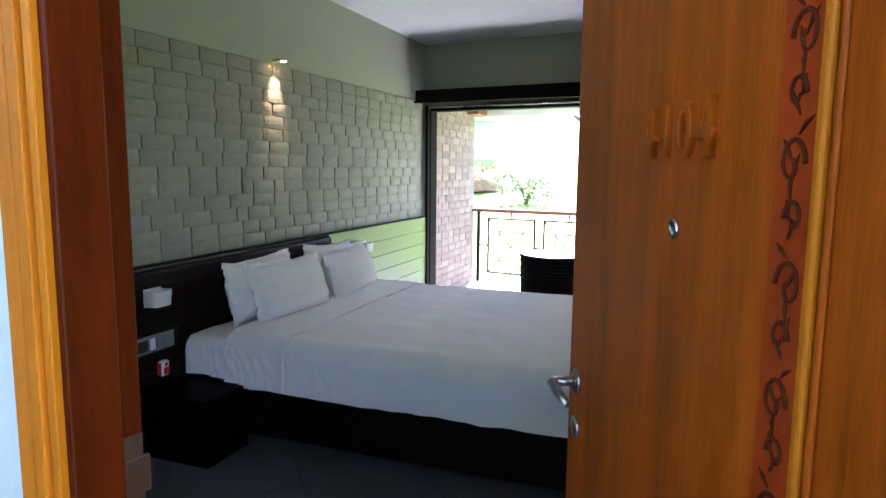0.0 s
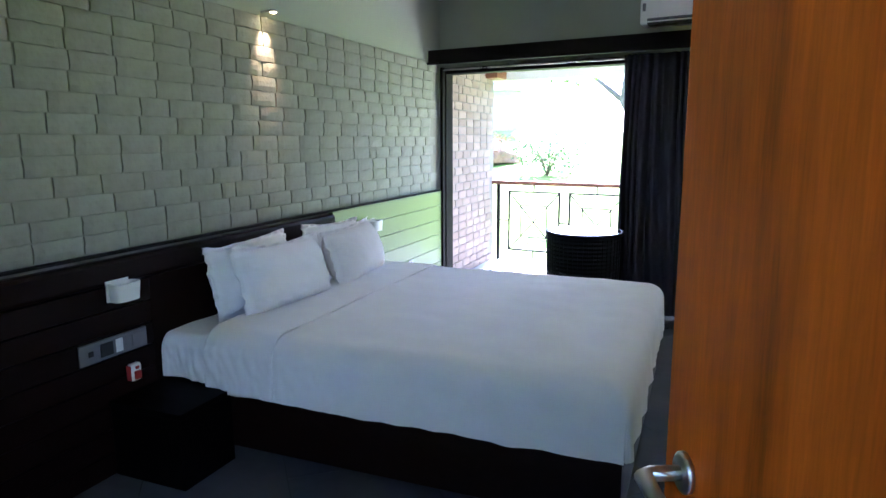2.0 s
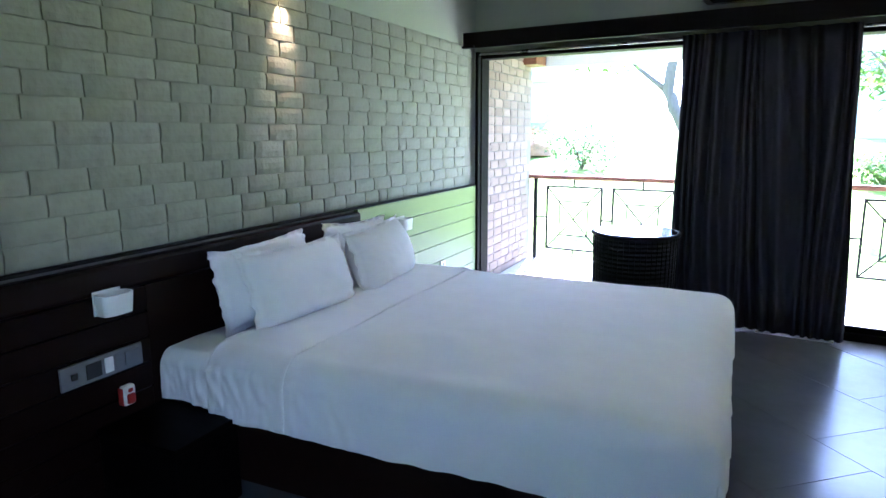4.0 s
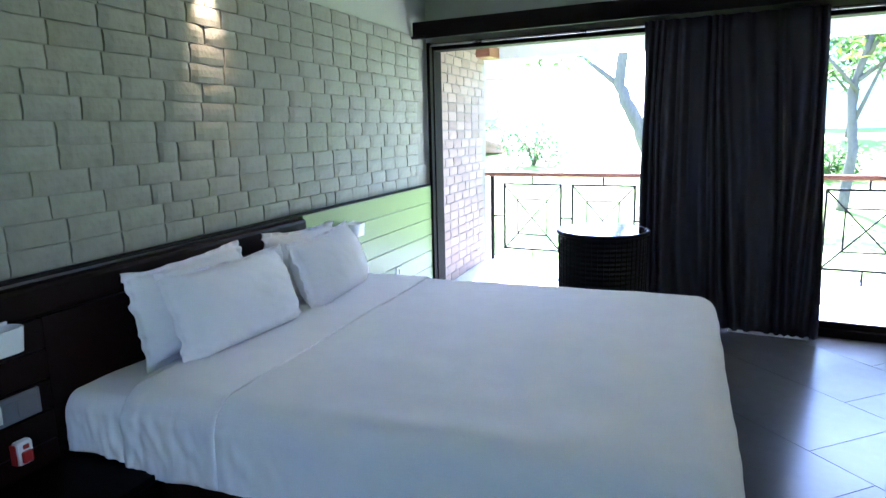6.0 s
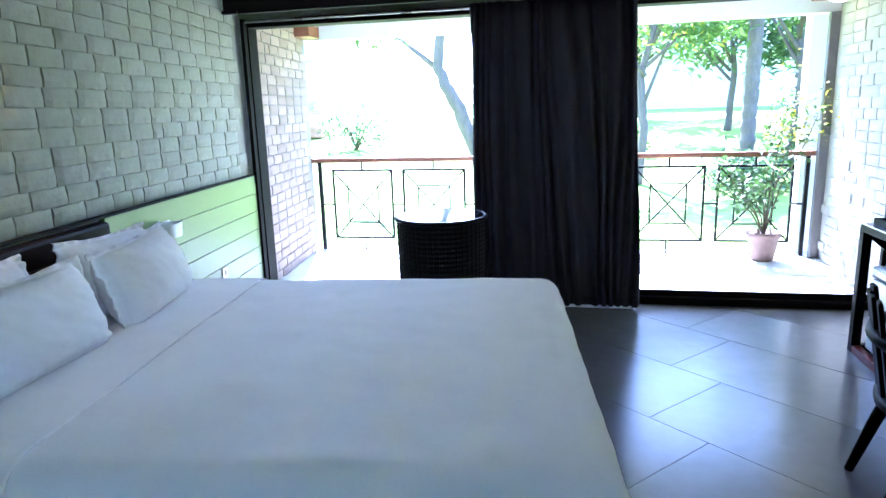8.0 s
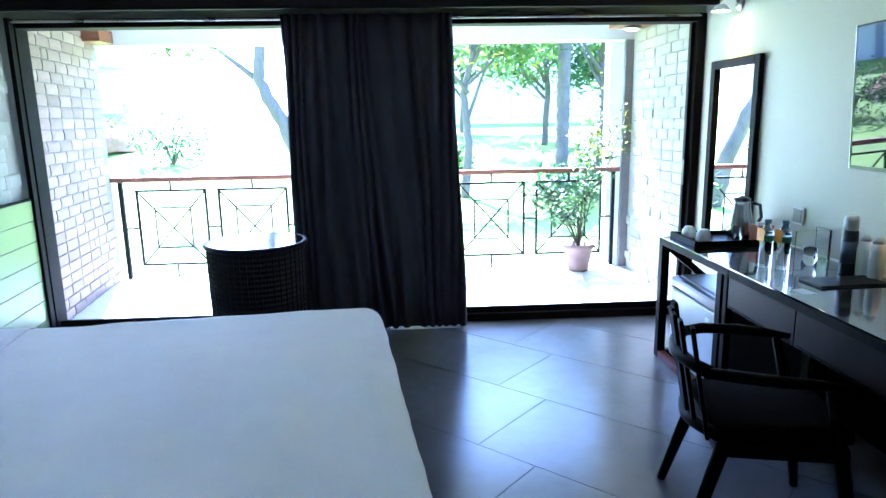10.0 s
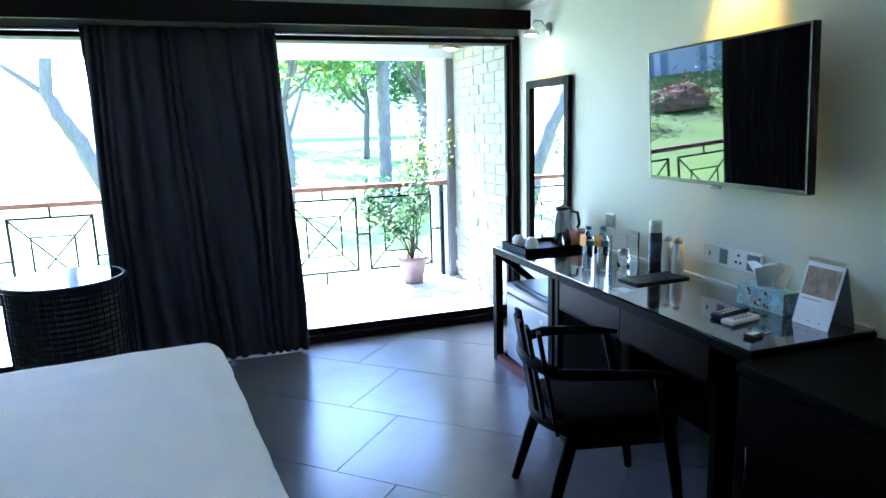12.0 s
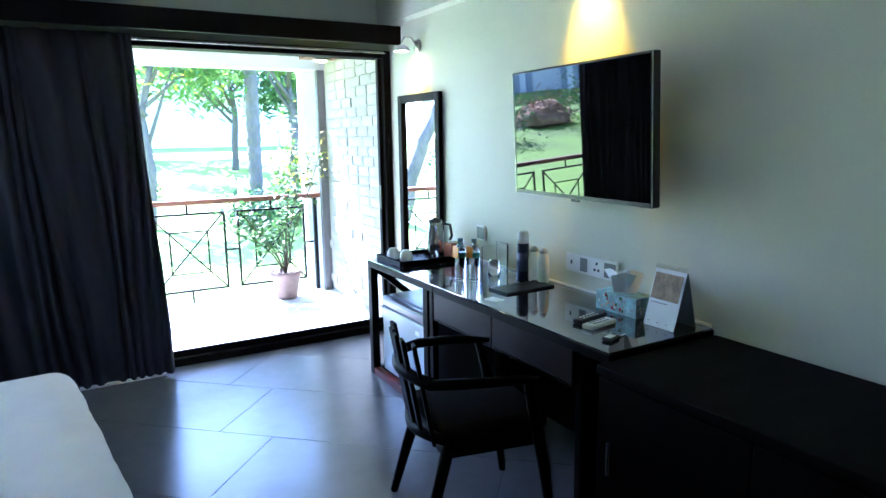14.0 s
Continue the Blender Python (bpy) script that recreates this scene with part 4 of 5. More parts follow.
for k in range(5):
    a = k * 1.3
    base = Vector((0.012 * math.cos(a), 0.03 * math.sin(a), 0.085))
    grid = []
    for i in range(7):
        u = i / 6
        grid.append([bm.verts.new(base + Vector(((j / 5 - 0.5) * 0.055 * (1 + u) * math.cos(a) + 0.03 * u * math.cos(a + 1) + 0.008 * noise.noise((i, j, k)), (j / 5 - 0.5) * 0.06 * (1 + u) * math.sin(a) + 0.045 * u * math.sin(a * 1.7), 0.10 * u * (1 - 0.3 * abs(j / 5 - 0.5)) + 0.01 * noise.noise((i * 2, j * 2, k))))) for j in range(6)])
    for r0, r1 in zip(grid, grid[1:]):
        for j in range(5):
            bm.faces.new((r0[j], r0[j + 1], r1[j + 1], r1[j]))
part("tissue", bm, TISSUE, tb, "white tissue pulled up", True)
cal = thing("desk_calendar", "spiral desk calendar with a room photograph", "calendar", pose(1.812, 3.368, TOP) @ Matrix.Scale(0.9, 4))
# local -x faces the viewer
CARD = plain("white_card", (0.78, 0.79, 0.82), 0.6)
fm = pose(-0.055, 0, 0, 0, 16, 0)
part("front_leaf", box(-0.002, 0.002, -0.085, 0.085, 0.0, 0.265, 0.0006, fm), CARD, cal)
part("photo", box(-0.0032, -0.0022, -0.075, 0.079, 0.125, 0.245, 0.0, fm), mat("room_photo", (0.30, 0.22, 0.13), 0.4, var=0.8, scale=14, fine=60, bump=0, tint=(0.02, 0.02, 0.025)), cal, "brown interior photograph")
part("text_line", box(-0.0032, -0.0022, -0.02, 0.07, 0.108, 0.111, 0.0, fm), GREYPLASTIC, cal)
for k in range(3):
    part("text_line", box(-0.0032, -0.0022, 0.055 - k * 0.05, 0.065 - k * 0.05, 0.02, 0.023, 0.0, fm), GREYPLASTIC, cal)
part("back_leaf", box(-0.002, 0.002, -0.085, 0.085, 0.0, 0.262, 0.0006, pose(0.09, 0, 0, 0, -15, 0)), GREYPLASTIC, cal)
for k in range(17):
    y = -0.08 + k * 0.01
    part("spiral_ring", tube([(0.018 + 0.009 * math.cos(a), y, 0.263 + 0.011 * math.sin(a)) for a in [0.3 + j * 0.7 for j in range(8)]], 0.0012, 5), CHROME, cal)


def remote(x, y, z, turn, mtl, name, label, l=0.17, w=0.042, roll=0):
    r = thing(name, label, "remote control", pose(x, y, z, 0, 0, turn))
    part("body", box(-l / 2, l / 2, -w / 2, w / 2, 0.0, 0.02, 0.007), mtl, r)
    for i in range(5):
        for j in (-1, 1):
            part("button", box(-l * 0.32 + i * 0.022, -l * 0.32 + i * 0.022 + 0.012, j * 0.010 - 0.005, j * 0.010 + 0.005, 0.0202, 0.0222, 0.0008), GREYPLASTIC if mtl is WHITEPLASTIC else WHITEPLASTIC, r)


remote(1.615, 3.60, TOP, 12, BLACKPLASTIC, "tv_remote", "black television remote on the glass", 0.19, 0.045)
remote(1.585, 3.515, TOP, 10, WHITEPLASTIC, "aircon_remote", "white air conditioner remote on the glass", 0.16, 0.055)
ky = thing("room_key", "room key with a black fob", "key", pose(1.50, 3.36, TOP, 0, 0, 15))
part("fob", box(-0.04, 0.03, -0.02, 0.02, 0, 0.014, 0.005), BLACKPLASTIC, ky)
part("fob_label", box(-0.03, 0.015, -0.012, 0.012, 0.0142, 0.0152), WHITEPLASTIC, ky)
part("ring", tube([(0.045 + 0.014 * math.cos(a), 0.014 * math.sin(a), 0.003) for a in [k * 0.5 for k in range(13)]], 0.0015, 6), CHROME, ky)
part("key_blade", box(0.05, 0.09, -0.012, -0.004, 0.0, 0.003), CHROME, ky)
cd = solid("paper_slip", box(-0.03, 0.03, -0.04, 0.04, 0, 0.001), CARD, "small white paper slip on the glass", "paper", pose(1.47, 4.10, TOP, 0, 0, 10))
cw = solid("wire_mould", box(RX - 0.014, RX - 0.002, 3.25, 5.3, TOP + 0.0005, TOP + 0.012, 0.002), WHITEPLASTIC, "white cable strip along the back of the desk", "cable strip")

# ---- balcony ----
setting("balcony_floor", box(-3.4, 2.4, 6.345, 8.06, -0.25, 0.0), BALCONY, "sunlit pale tiled balcony floor")
setting("balcony_ceiling", box(-3.5, 2.5, 6.40, 8.2, 2.36, 2.75), WHITEWALL, "white rendered balcony ceiling")
setting("balcony_beam", box(-3.3, 2.3, 7.83, 8.02, 2.18, 2.359), WHITEWALL, "white rendered beam over the balcony edge")
wall_bl = setting("wall_balcony_brick", box(-0.22, -0.012, 0.14, 1.72, -0.02, 2.358), RAWMORTAR, "whitewashed red brick balcony wall", LW)
wall_br = setting("wall_balcony_cream", box(2.012, 2.22, 6.402, 7.80, 0, 2.358), CREAMBRICK, "cream brick balcony wall in daylight")
setting("pillar_white", box(-3.16, -2.985, 7.72, 7.95, 0, 2.179, 0.006), WHITEWALL, "white rendered balcony pillar")
setting("pillar_white_far", box(1.86, 2.06, 8.03, 8.2, -0.2, 2.359, 0.006), WHITEWALL, "white rendered pillar beyond the railing")
setting("pillar_grey", box(1.935, 2.045, 7.803, 7.862, 0, 2.179, 0.004), CONCRETE, "narrow grey concrete post by the brick wall")
setting("trim_corbel", box(-2.98, -2.76, 7.55, 7.82, 2.19, 2.30, 0.005), RAILWOOD, "brown wooden block under the balcony ceiling")
cl = thing("balcony_lamp", "round ceiling lamp on a wooden block, glowing", "ceiling lamp", pose(1.85, 7.40, 2.30))
part("wood_block", box(-0.16, 0.16, -0.16, 0.16, -0.06, 0.059, 0.004), RAILWOOD, cl)
part("ring", lathe([(0.075, -0.061), (0.08, -0.075), (0.055, -0.085)], 24), STEEL, cl, smooth=True)
part("diffuser", lathe([(0.055, -0.08), (0.04, -0.092), (0.0, -0.096)], 24), glow("lamp_disc", (1.0, 0.8, 0.35), 3.0), cl, smooth=True)

RY = 7.90
rail = thing("balcony_railing", "black iron railing with diamond panels and wooden handrail", "railing")
part("handrail", box(-2.965, 1.97, RY - 0.035, RY + 0.035, 0.94, 0.987, 0.006), RAILWOOD, rail, "teak handrail")
for x in (-2.885, 1.885):
    part("post", box(x - 0.018, x + 0.018, RY - 0.018, RY + 0.018, 0.0, 0.939), IRON, rail)


def bar(bm, a, b, r=0.010):
    return ring_sweep(bm, [a, b], r, 6)


for k in range(6):
    x0 = -2.75 + k * 0.772
    x1, z0, z1 = x0 + 0.665, 0.125, 0.865
    cx, cz = (x0 + x1) / 2, (z0 + z1) / 2
    fp = part("panel_frame", box(x0, x1, RY - 0.010, RY + 0.010, z1 - 0.020, z1), IRON, rail)
    for a in ((x0, x1, z0, z0 + 0.020), (x0, x0 + 0.020, z0 + 0.0205, z1 - 0.0205), (x1 - 0.020, x1, z0 + 0.0205, z1 - 0.0205)):
        part("frame_bar", box(a[0], a[1], RY - 0.010, RY + 0.010, a[2], a[3]), IRON, fp)
    i0, i1, j0, j1 = x0 + 0.165, x1 - 0.165, z0 + 0.175, z1 - 0.175
    for a, b in (((i0, RY, j0), (i1, RY, j0)), ((i1, RY, j0), (i1, RY, j1)), ((i1, RY, j1), (i0, RY, j1)), ((i0, RY, j1), (i0, RY, j0))):
        part("inner_bar", bar(bmesh.new(), a, b, 0.0085), IRON, fp)
    for a, b in (((x0 + 0.01, RY + 0.012, z0 + 0.01), (x1 - 0.01, RY + 0.012, z1 - 0.01)), ((x0 + 0.01, RY - 0.012, z1 - 0.01), (x1 - 0.01, RY - 0.012, z0 + 0.01))):
        part("diagonal_bar", bar(bmesh.new(), a, b, 0.0085), IRON, fp)
    part("hanger", bar(bmesh.new(), (cx, RY, z1), (cx, RY, 0.941)), IRON, rail)
    part("foot_pin", bar(bmesh.new(), (cx, RY, 0.0), (cx, RY, z0)), IRON, rail)
    part("link", bar(bmesh.new(), (x1, RY, cz), (x1 + 0.107 if k < 5 else 1.87, RY, cz)), IRON, rail)
part("link", bar(bmesh.new(), (-2.87, RY, 0.495), (-2.75, RY, 0.495)), IRON, rail)


# ---- plants ----
def leaf_quad(bm, p, d, up, l, w):
    d = d.normalized()
    s = d.cross(up)
    s = s.normalized() if s.length > 1e-4 else Vector((1, 0, 0))
    n = s.cross(d)
    mid = p + d * l * 0.5 + n * l * 0.08
    v = [bm.verts.new(q) for q in (p, mid + s * w / 2, p + d * l, mid - s * w / 2)]
    bm.faces.new((v[0], v[1], v[2]))
    bm.faces.new((v[0], v[2], v[3]))


def leaves(rng, centres, count, spread, l, w, flat=0.5):
    bm = bmesh.new()
    for _ in range(count):
        c = Vector(rng.choice(centres))
        p = c + Vector((rng.gauss(0, spread), rng.gauss(0, spread), rng.gauss(0, spread * 0.7)))
        d = Vector((rng.uniform(-1, 1), rng.uniform(-1, 1), rng.uniform(-flat, flat)))
        leaf_quad(bm, p, d, Vector((rng.uniform(-0.4, 0.4), rng.uniform(-0.4, 0.4), 1)), l * rng.uniform(0.6, 1.3), w * rng.uniform(0.6, 1.3))
    return bm


def leaf_part(name, bm, material, parent, label=""):
    ob = part(name, bm, material, parent, label)
    ob["kind"] = "stuff"
    return ob


pp = thing("potted_plant", "leafy green shrub in a weathered terracotta pot", "plant", pose(1.50, 7.70, 0))
part("pot", lathe([(0.0, 0.0), (0.095, 0.0), (0.10, 0.02), (0.135, 0.22), (0.150, 0.225), (0.152, 0.265), (0.138, 0.268), (0.128, 0.22), (0.0, 0.215)], 30), TERRACOTTA, pp, smooth=True)
part("soil", lathe([(0.127, 0.222), (0.06, 0.236), (0.0, 0.238)], 20), SOIL, pp)
rng = random.Random(21)
tips = []
for k in range(11):
    a = rng.uniform(0, 6.28)
    h = rng.uniform(0.45, 1.5)
    out = rng.uniform(0.10, 0.46)
    pts = [(0, 0, 0.23), (out * 0.25 * math.cos(a), out * 0.25 * math.sin(a), 0.23 + h * 0.35), (out * 0.7 * math.cos(a), out * 0.6 * math.sin(a), 0.23 + h * 0.7), (out * math.cos(a), out * 0.7 * math.sin(a), 0.23 + h)]
    part("stem", tube(pts, [0.008, 0.006, 0.0045, 0.002], 6), STEM, pp, smooth=True)
    for i in range(9):
        u = 0.3 + 0.7 * i / 8
        q = Vector(pts[1]).lerp(Vector(pts[3]), u)
        tips.append(tuple(q))
leaf_part("foliage", leaves(rng, tips, 620, 0.075, 0.075, 0.042, 0.6), PLANT, pp)
leaf_part("young_foliage", leaves(rng, [t for t in tips if t[2] > 1.1] or tips, 150, 0.1, 0.06, 0.034, 0.6), LEAF_YELLOW, pp, "yellowish young leaves")


def tree(x, y, z, name, label, trunk, radii, limbs, crown_n, spread, leaf_l, seed, material=LEAF, ringed=False):
    t = thing(name, label, "tree", pose(x, y, rise(x, y) - 0.05))
    rng = random.Random(seed)
    if ringed:
        pts, rr = [], []
        for k in range(60):
            u = k / 59
            p = Vector(trunk[0]).lerp(Vector(trunk[-1]), u)
            pts.append(p)
            rr.append((radii[0] + (radii[1] - radii[0]) * u) * (1.09 if k % 2 else 0.95))
        part("trunk", tube(pts, rr, 14), BARK, t)
    else:
        pts, rr = [], []
        for i in range(len(trunk) - 1):
            for k in range(6):
                u = k / 6
                pts.append(Vector(trunk[i]).lerp(Vector(trunk[i + 1]), u) + Vector((noise.noise((i, u * 3, seed)), noise.noise((i + 9, u * 3, seed)), 0)) * radii[0] * 0.3)
                rr.append(radii[0] + (radii[1] - radii[0]) * (i + u) / (len(trunk) - 1))
        pts.append(Vector(trunk[-1]))
        rr.append(radii[1])
        part("trunk", tube(pts, rr, 12), BARK, t, smooth=True)
    cs = []
    for a, b in limbs:
        a, b = Vector(a), Vector(b)
        mid = a.lerp(b, 0.5) + Vector((rng.uniform(-0.2, 0.2), rng.uniform(-0.2, 0.2), 0.15))
        part("limb", tube([a, mid, b], [radii[1] * 0.75, radii[1] * 0.45, radii[1] * 0.15], 8), BARK, t, smooth=True)
        for k in range(5):
            cs.append(tuple(mid.lerp(b, 0.3 + 0.8 * k / 4) + Vector((rng.uniform(-1, 1), rng.uniform(-1, 1), rng.uniform(-0.6, 0.6))) * spread))
    if crown_n:
        leaf_part("crown", leaves(rng, cs, crown_n, spread * 0.55, leaf_l, leaf_l * 0.45, 0.7), material, t)
    return t, cs


GZ = -0.35
def rise(x, y):
    """The lawn climbs gently away from the balcony."""
    u = max(0.0, min(1.0, (y - 10.5) / 22.0))
    return GZ + (1.5 + 0.8 * max(0.0, min(1.0, -x / 12))) * u * u * (3 - 2 * u)


bm = bmesh.new()
xs = [-300, -120] + [-60 + 2.0 * k for k in range(61)] + [120, 300]
ys = [-300, -60, 0, 8.07] + [9 + 1.5 * k for k in range(24)] + [80, 200, 500]
grid = [[bm.verts.new((x, y, rise(x, y))) for x in xs] for y in ys]
for r0, r1 in zip(grid, grid[1:]):
    for k in range(len(xs) - 1):
        bm.faces.new((r0[k], r0[k + 1], r1[k + 1], r1[k]))
setting("ground", bm, GRASS, "green lawn in bright daylight", smooth=True)
t1, cs = tree(1.05, 15.2, GZ, "garden_tree", "slim branching garden tree with light green leaves", [(0, 0, 0), (0.1, 0, 1.2), (0.0, 0.1, 2.2), (0.25, 0, 3.2)], (0.10, 0.055),
     [((0.05, 0, 1.6), (0.75, 0.2, 3.4)), ((0.1, 0, 2.2), (-0.9, 0.3, 3.4)), ((0.2, 0, 2.8), (0.9, -0.2, 4.0)), ((0.2, 0, 3.0), (-0.2, 0.2, 4.6)), ((0.2, 0, 3.1), (1.7, 0.4, 3.6)), ((0.1, 0, 2.4), (1.5, 0.4, 3.2))], 1500, 0.5, 0.22, 5)
leaf_part("flowering_leaves", leaves(random.Random(3), cs[:12], 160, 0.3, 0.2, 0.1, 0.6), LEAF_YELLOW, t1, "yellow leaves")
tree(3.35, 16.2, GZ, "palm_tree", "tall palm with a ringed grey trunk", [(0, 0, 0), (0.1, 0, 9)], (0.155, 0.12),
     [((0.1, 0, 8.8), (math.cos(a) * 2.4, math.sin(a) * 2.4, 9.0)) for a in (0, 1, 2, 3, 4, 5)], 900, 0.6, 0.6, 6, LEAF_DARK, True)
tree(-3.3, 13.6, GZ, "leaning_tree", "leaning old tree with pale rough bark", [(1.5, 0, 0), (1.25, 0, 1.0), (0.85, 0, 1.9), (0.55, 0.0, 2.5), (0.75, 0, 4.5)], (0.17, 0.08),
     [((0.55, 0, 2.5), (-0.7, 0.5, 3.3)), ((0.66, 0, 3.9), (-0.1, 0.3, 5.2)), ((0.68, 0, 4.2), (1.6, 0.3, 5.4)), ((0.7, 0, 4.4), (0.8, 0.4, 6.0))], 900, 0.4, 0.2, 7)
for k, (x, y, h) in enumerate(((4.7, 17.8, 5.6), (6.2, 20.5, 4.6), (4.4, 23.0, 5.2), (8.5, 25.0, 5.0), (2.0, 27.0, 4.6), (-25.5, 24.5, 5.4), (11.5, 22, 4.8))):
    tree(x, y, GZ, "garden_tree", "leafy garden tree with a dense green crown", [(0, 0, 0), (0.1, 0, h * 0.35), (0, 0.1, h * 0.55)], (0.11, 0.07),
         [((0, 0, h * (0.3 + 0.05 * j)), (math.cos(j * 1.1 + k) * 1.9, math.sin(j * 1.1 + k) * 1.9, h * (0.55 + 0.09 * j))) for j in range(6)], 1700, 0.75, 0.34, 30 + k, LEAF_DARK if k % 2 else LEAF)


def bush(x, y, r, h, seed, material=LEAF, n=800):
    b = thing("bush", "low leafy green shrub on the lawn", "bush", pose(x, y, rise(x, y)))
    rng = random.Random(seed)
    cs = []
    for k in range(7):
        a = k * 0.9 + seed
        tip = (r * 0.7 * math.cos(a), r * 0.7 * math.sin(a), h * rng.uniform(0.5, 0.9))
        part("stem", tube([(0, 0, 0), (tip[0] * 0.4, tip[1] * 0.4, tip[2] * 0.6), tip], [0.03, 0.02, 0.008], 6), STEM, b)
        cs += [tip, (tip[0] * 0.6, tip[1] * 0.6, tip[2] * 0.6), (tip[0] * 0.9, tip[1] * 0.9, tip[2] * 0.35)]
    leaf_part("foliage", leaves(rng, cs, n, r * 0.35, 0.17, 0.08, 0.7), material, b)
    return b


for k, (x, y, r, h) in enumerate(((3.0, 14.8, 0.7, 0.6), (5.2, 17.5, 1.0, 1.2), (4.6, 14.5, 0.8, 0.9), (-6.5, 19.6, 1.0, 1.2), (-13.5, 21.0, 1.6, 1.8), (-11.0, 20.5, 1.4, 1.6), (6.8, 16.0, 1.2, 1.5), (1.0, 19.0, 0.6, 0.7))):
    bush(x, y, r, h, 50 + k, LEAF if k % 3 else LEAF_DARK)
bm = bmesh.new()
bmesh.ops.create_icosphere(bm, subdivisions=4, radius=1)
for v in bm.verts:
    f = 1 + 0.25 * noise.noise(v.co * 2.5) + 0.12 * noise.noise(v.co * 8)
    v.co = Vector((v.co.x * 1.1 * f, v.co.y * 1.0 * f, max(-0.05, v.co.z * 0.75 * f)))
heap = thing("leaf_heap", "brown heap of dry leaves and twigs on the lawn", "heap", pose(-9.4, 21.6, rise(-9.4, 21.6)))
part("mound", bm, DRYLEAVES, heap, smooth=True)
leaf_part("dry_leaves", leaves(random.Random(6), [(0, 0, 0.5), (0.5, 0.3, 0.4), (-0.5, 0.2, 0.4), (0.3, -0.5, 0.4), (-0.3, -0.5, 0.45)], 500, 0.4, 0.3, 0.05, 0.8), DRYLEAVES, heap)


def block_house(x, y, turn, w, d, storeys, wall, name, label, cols):
    h = thing(name, label, "house", pose(x, y, rise(x, y) - 0.4, 0, 0, turn))
    H = 3.0 * storeys
    part("wall", box(-w / 2, w / 2, 0, d, 0, H, 0.0), wall, h)
    part("roof", box(-w / 2 - 0.5, w / 2 + 0.5, -0.6, d + 0.5, H, H + 0.25, 0.02), WHITEWALL, h)
    for s in range(storeys):
        if s:
            part("balcony", box(-w / 2, w / 2, -0.9, -0.01, 3.0 * s - 0.2, 3.0 * s + 0.05, 0.01), WHITEWALL, h)
            part("balcony_rail", box(-w / 2, w / 2, -0.9, -0.85, 3.0 * s + 0.9, 3.0 * s + 1.0, 0.01), FACADE_GREY, h)
        for c in range(cols):
            cx = -w / 2 + w * (c + 0.5) / cols
            wd = part("window", box(cx - w / cols * 0.30, cx + w / cols * 0.30, -0.05, -0.002, 3.0 * s + 0.7, 3.0 * s + 2.5, 0.01), WHITEWALL, h)
            part("pane", box(cx - w / cols * 0.26, cx - 0.03, -0.07, -0.052, 3.0 * s + 0.8, 3.0 * s + 2.4), SKYPANE, wd)
            part("pane", box(cx + 0.03, cx + w / cols * 0.26, -0.07, -0.052, 3.0 * s + 0.8, 3.0 * s + 2.4), SKYPANE, wd)
            part("pilaster", box(cx - w / cols * 0.5 - 0.15, cx - w / cols * 0.5 + 0.15, -0.3, -0.002, 3.0 * s, 3.0 * s + 3.0, 0.01), FACADE, h)


block_house(8.0, 34.0, 0, 16, 8, 2, FACADE, "guest_house", "pale two storey guest house beyond the garden", 7)
block_house(-21.0, 27.5, 38, 20, 8, 3, FACADE_GREY, "apartment_building", "slate blue three storey building beyond the garden", 8)

# ---- floor tiles ----
D1, N1 = Vector((0.737, -0.676, 0)), Vector((0.676, 0.737, 0))
TL, TW, R0, T0 = 1.22, 0.611, 3.308, -2.836


def clip_poly(poly, inside, cross):
    out = []
    for a, b in zip(poly, poly[1:] + poly[:1]):
        if inside(a):
            out.append(a)
        if inside(a) != inside(b):
            out.append(cross(a, b))
    return out


def clip_half(poly, p, n):
    """Keep the side of the line through p to which n points."""
    return clip_poly(poly, lambda q: (q - p).dot(n) >= 0, lambda a, b: a + (b - a) * ((p - a).dot(n) / (b - a).dot(n)))


wall_n = Vector((math.cos(radians(SKEW)), math.sin(radians(SKEW)), 0))
floor_ob = bpy.data.objects["floor"]
for r in range(-8, 6):
    for c in range(-6, 7):
        n0, t0 = R0 + r * TW, T0 - 0.3085 * r + c * TL
        g = 0.002
        poly = [N1 * a + D1 * b for a, b in ((n0 + g, t0 + g), (n0 + TW - g, t0 + g), (n0 + TW - g, t0 + TL - g), (n0 + g, t0 + TL - g))]
        for p, n in ((Vector((-2.75, 6.2, 0)), wall_n), (Vector((RX - 0.002, 0, 0)), Vector((-1, 0, 0))), (Vector((0, WY - 0.022, 0)), Vector((0, -1, 0))), (Vector((0, -0.9, 0)), Vector((0, 1, 0)))):
            poly = clip_half(poly, p, n) if poly else poly
        if len(poly) < 3:
            continue
        bm = bmesh.new()
        top = [bm.verts.new((p.x, p.y, -0.0005)) for p in poly]
        low = [bm.verts.new((p.x, p.y, -0.0055)) for p in poly]
        bm.faces.new(top)
        for k in range(len(top)):
            bm.faces.new((top[k], low[k], low[(k + 1) % len(top)], top[(k + 1) % len(top)]))
        part("tile", bm, TILE, floor_ob)


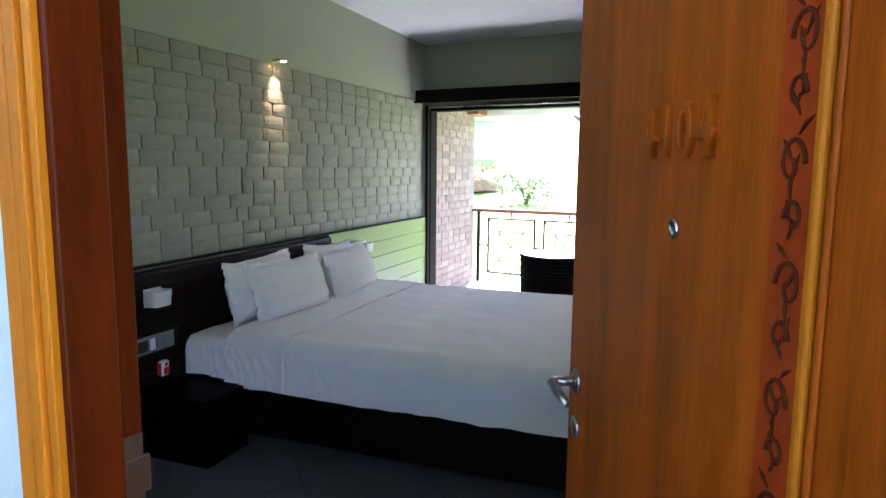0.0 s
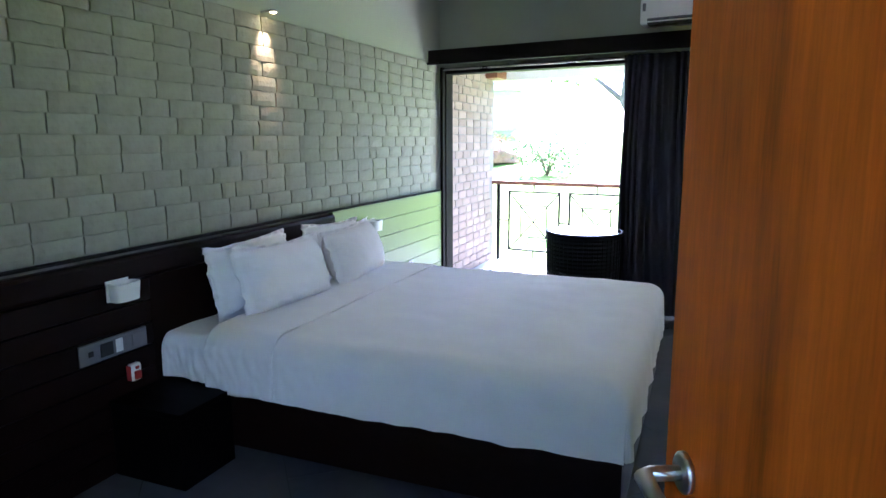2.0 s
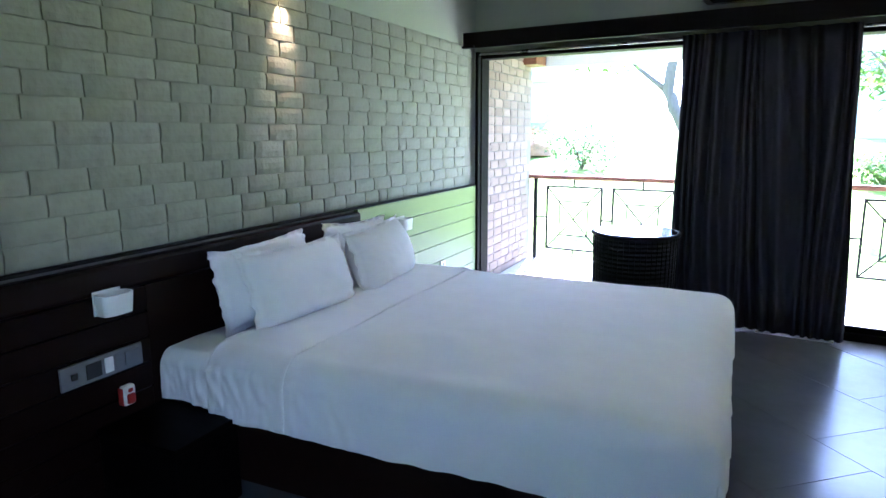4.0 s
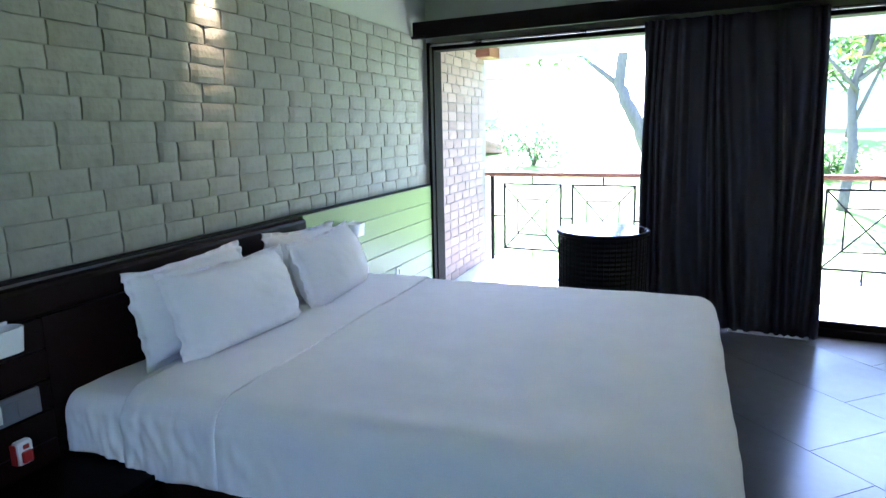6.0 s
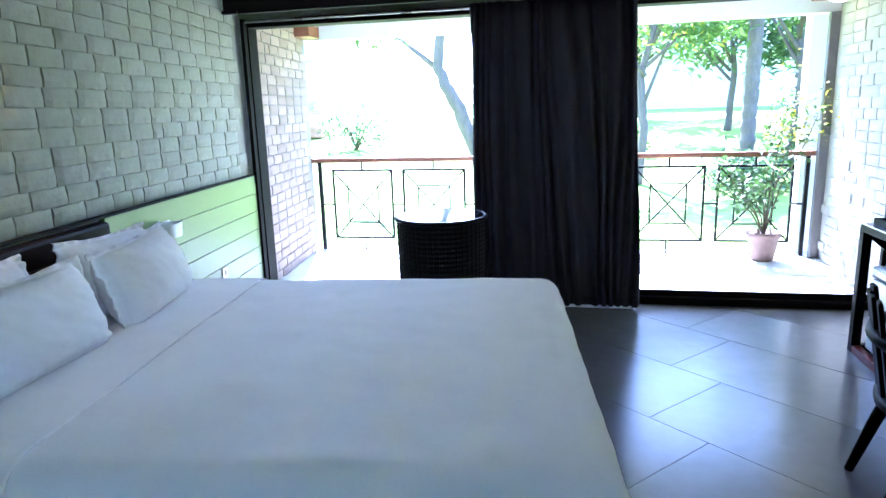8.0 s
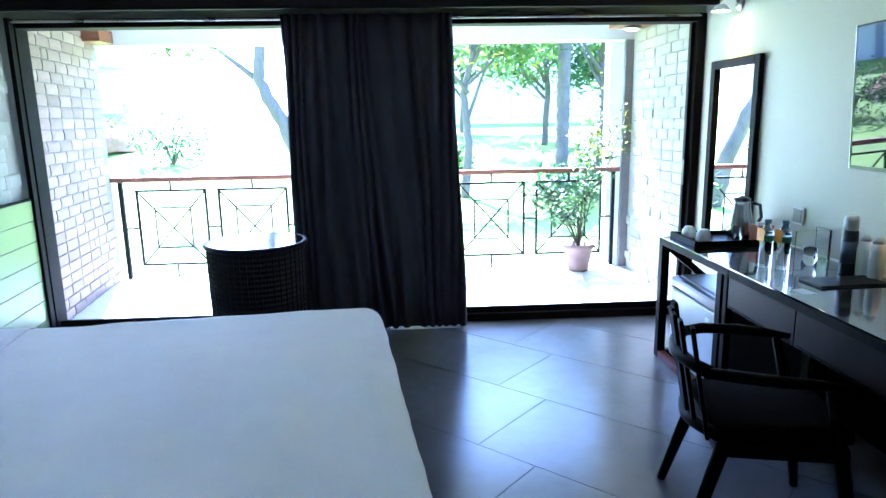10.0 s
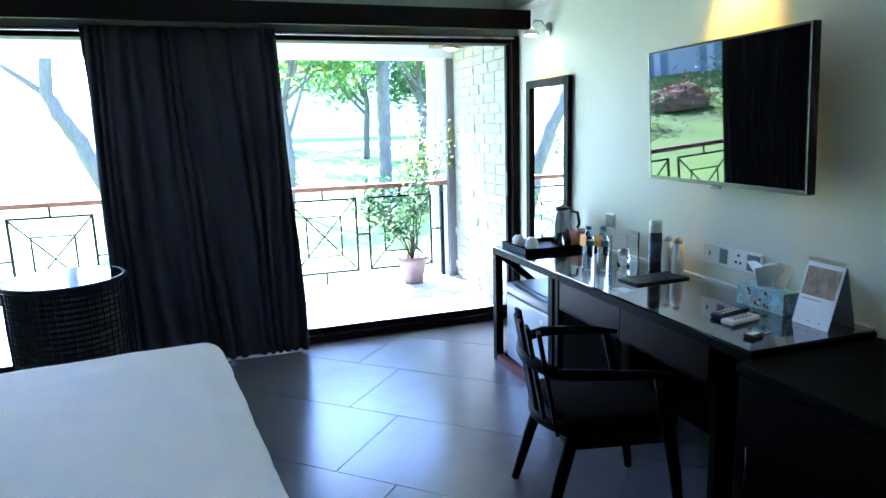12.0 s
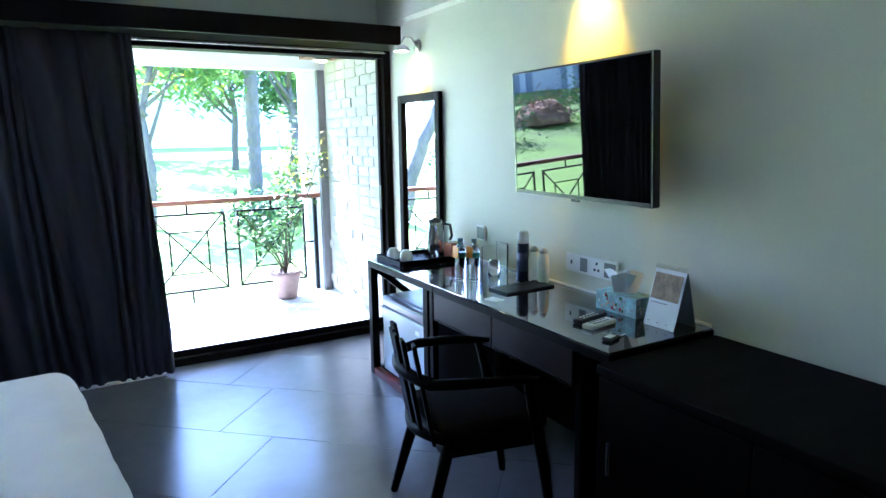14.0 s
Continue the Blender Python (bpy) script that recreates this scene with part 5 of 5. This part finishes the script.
# ---- bricks ----
def brick_mesh(name, l, h, d, seed, material, lump, skew):
    """One hand-laid brick: x out of the wall, y along it, its face lumpy and set a little askew."""
    rng = random.Random(seed)
    bm = bmesh.new()
    ny, nz = 5, 3
    turn, tip = rng.uniform(-0.5, 1.0) * skew, rng.uniform(-1, 1) * skew * 0.5
    grid = []
    for i in range(ny + 1):
        row = []
        for k in range(nz + 1):
            u, v = i / ny, k / nz
            rim = 0.0045 * (i in (0, ny)) + 0.0034 * (k in (0, nz))
            x = d - rim + turn * (0.5 - u) + tip * (v - 0.5) + lump * noise.noise((u * 2.2 + seed, v * 1.6, seed * 0.37))
            row.append(bm.verts.new((max(0.002, x), u * l + rng.uniform(-1, 1) * lump * 0.9, v * h + rng.uniform(-1, 1) * lump * 0.7)))
        grid.append(row)
    for r0, r1 in zip(grid, grid[1:]):
        for k in range(nz):
            bm.faces.new((r0[k], r1[k], r1[k + 1], r0[k + 1]))
    rim = [grid[i][0] for i in range(ny + 1)] + [grid[ny][k] for k in range(1, nz + 1)] + [grid[i][nz] for i in range(ny - 1, -1, -1)] + [grid[0][k] for k in range(nz - 1, 0, -1)]
    low = [bm.verts.new((0, v.co.y, v.co.z)) for v in rim]
    for k in range(len(rim)):
        q = (k + 1) % len(rim)
        bm.faces.new((rim[k], low[k], low[q], rim[q]))
    return mesh_of(name, bm, material)


def lay(parent, s0, s1, z0, z1, course, long, depth, joint, bed_joint, lump, skew, material, seed, place, limit=300):
    rng = random.Random(seed)
    h = course - bed_joint
    kinds = {f: [brick_mesh("brick", f * long - joint, h, depth, seed + 7 * k + int(f * 10), material, lump, skew) for k in range(8)] for f in (1.0, 0.5, 0.75)}
    done = []
    n = int(round((z1 - z0) / course))
    for r in range(n):
        s = s0 + (0 if r % 2 else -long / 2) + rng.uniform(-0.02, 0.02)
        while s < s1:
            f = rng.choices((1.0, 0.5, 0.75), (0.93, 0.05, 0.02))[0]
            l = f * long
            if s >= s0 - 0.001 and s + l <= s1 + 0.02:
                done.append((s, z0 + r * course + bed_joint / 2, f))
            elif s < s0 and s + l > s0 + 0.06:
                done.append((s0, z0 + r * course + bed_joint / 2, 0.5))
                s = s0 + 0.5 * long - l
            s += l
    done.sort(key=lambda b: abs(b[0] - (s0 + s1) / 2 - 0.3))
    rest = bmesh.new()
    for k, (s, z, f) in enumerate(done):
        me = rng.choice(kinds[f])
        if k < limit:
            ob = new("brick", me)
            ob.parent = parent
            ob.matrix_local = place(s, z)
        else:
            n0 = len(rest.verts)
            rest.from_mesh(me)
            rest.verts.ensure_lookup_table()
            bmesh.ops.transform(rest, matrix=place(s, z), verts=rest.verts[n0:])
    if len(rest.verts):
        ob = part("far_bricks", rest, material, parent)
        ob["kind"] = "stuff"
    else:
        rest.free()


lay(wall_bed, -5.3, -0.06, 1.002, 2.205, 0.0859, 0.232, 0.0150, 0.009, 0.0045, 0.0028, 0.0022, PAINT_BRICK, 11, lambda s, z: pose(-0.013, s, z))
lay(wall_bl, 0.145, 1.715, 0.0, 2.35, 0.0855, 0.235, 0.016, 0.011, 0.009, 0.002, 0.004, RAWBRICK, 31, lambda s, z: pose(-0.013, s, z))
lay(wall_br, 6.41, 7.795, 0.0, 2.35, 0.0855, 0.235, 0.016, 0.011, 0.008, 0.002, 0.005, CREAMBRICK, 51, lambda s, z: pose(2.013, s + 0.235, z, 0, 0, 180))
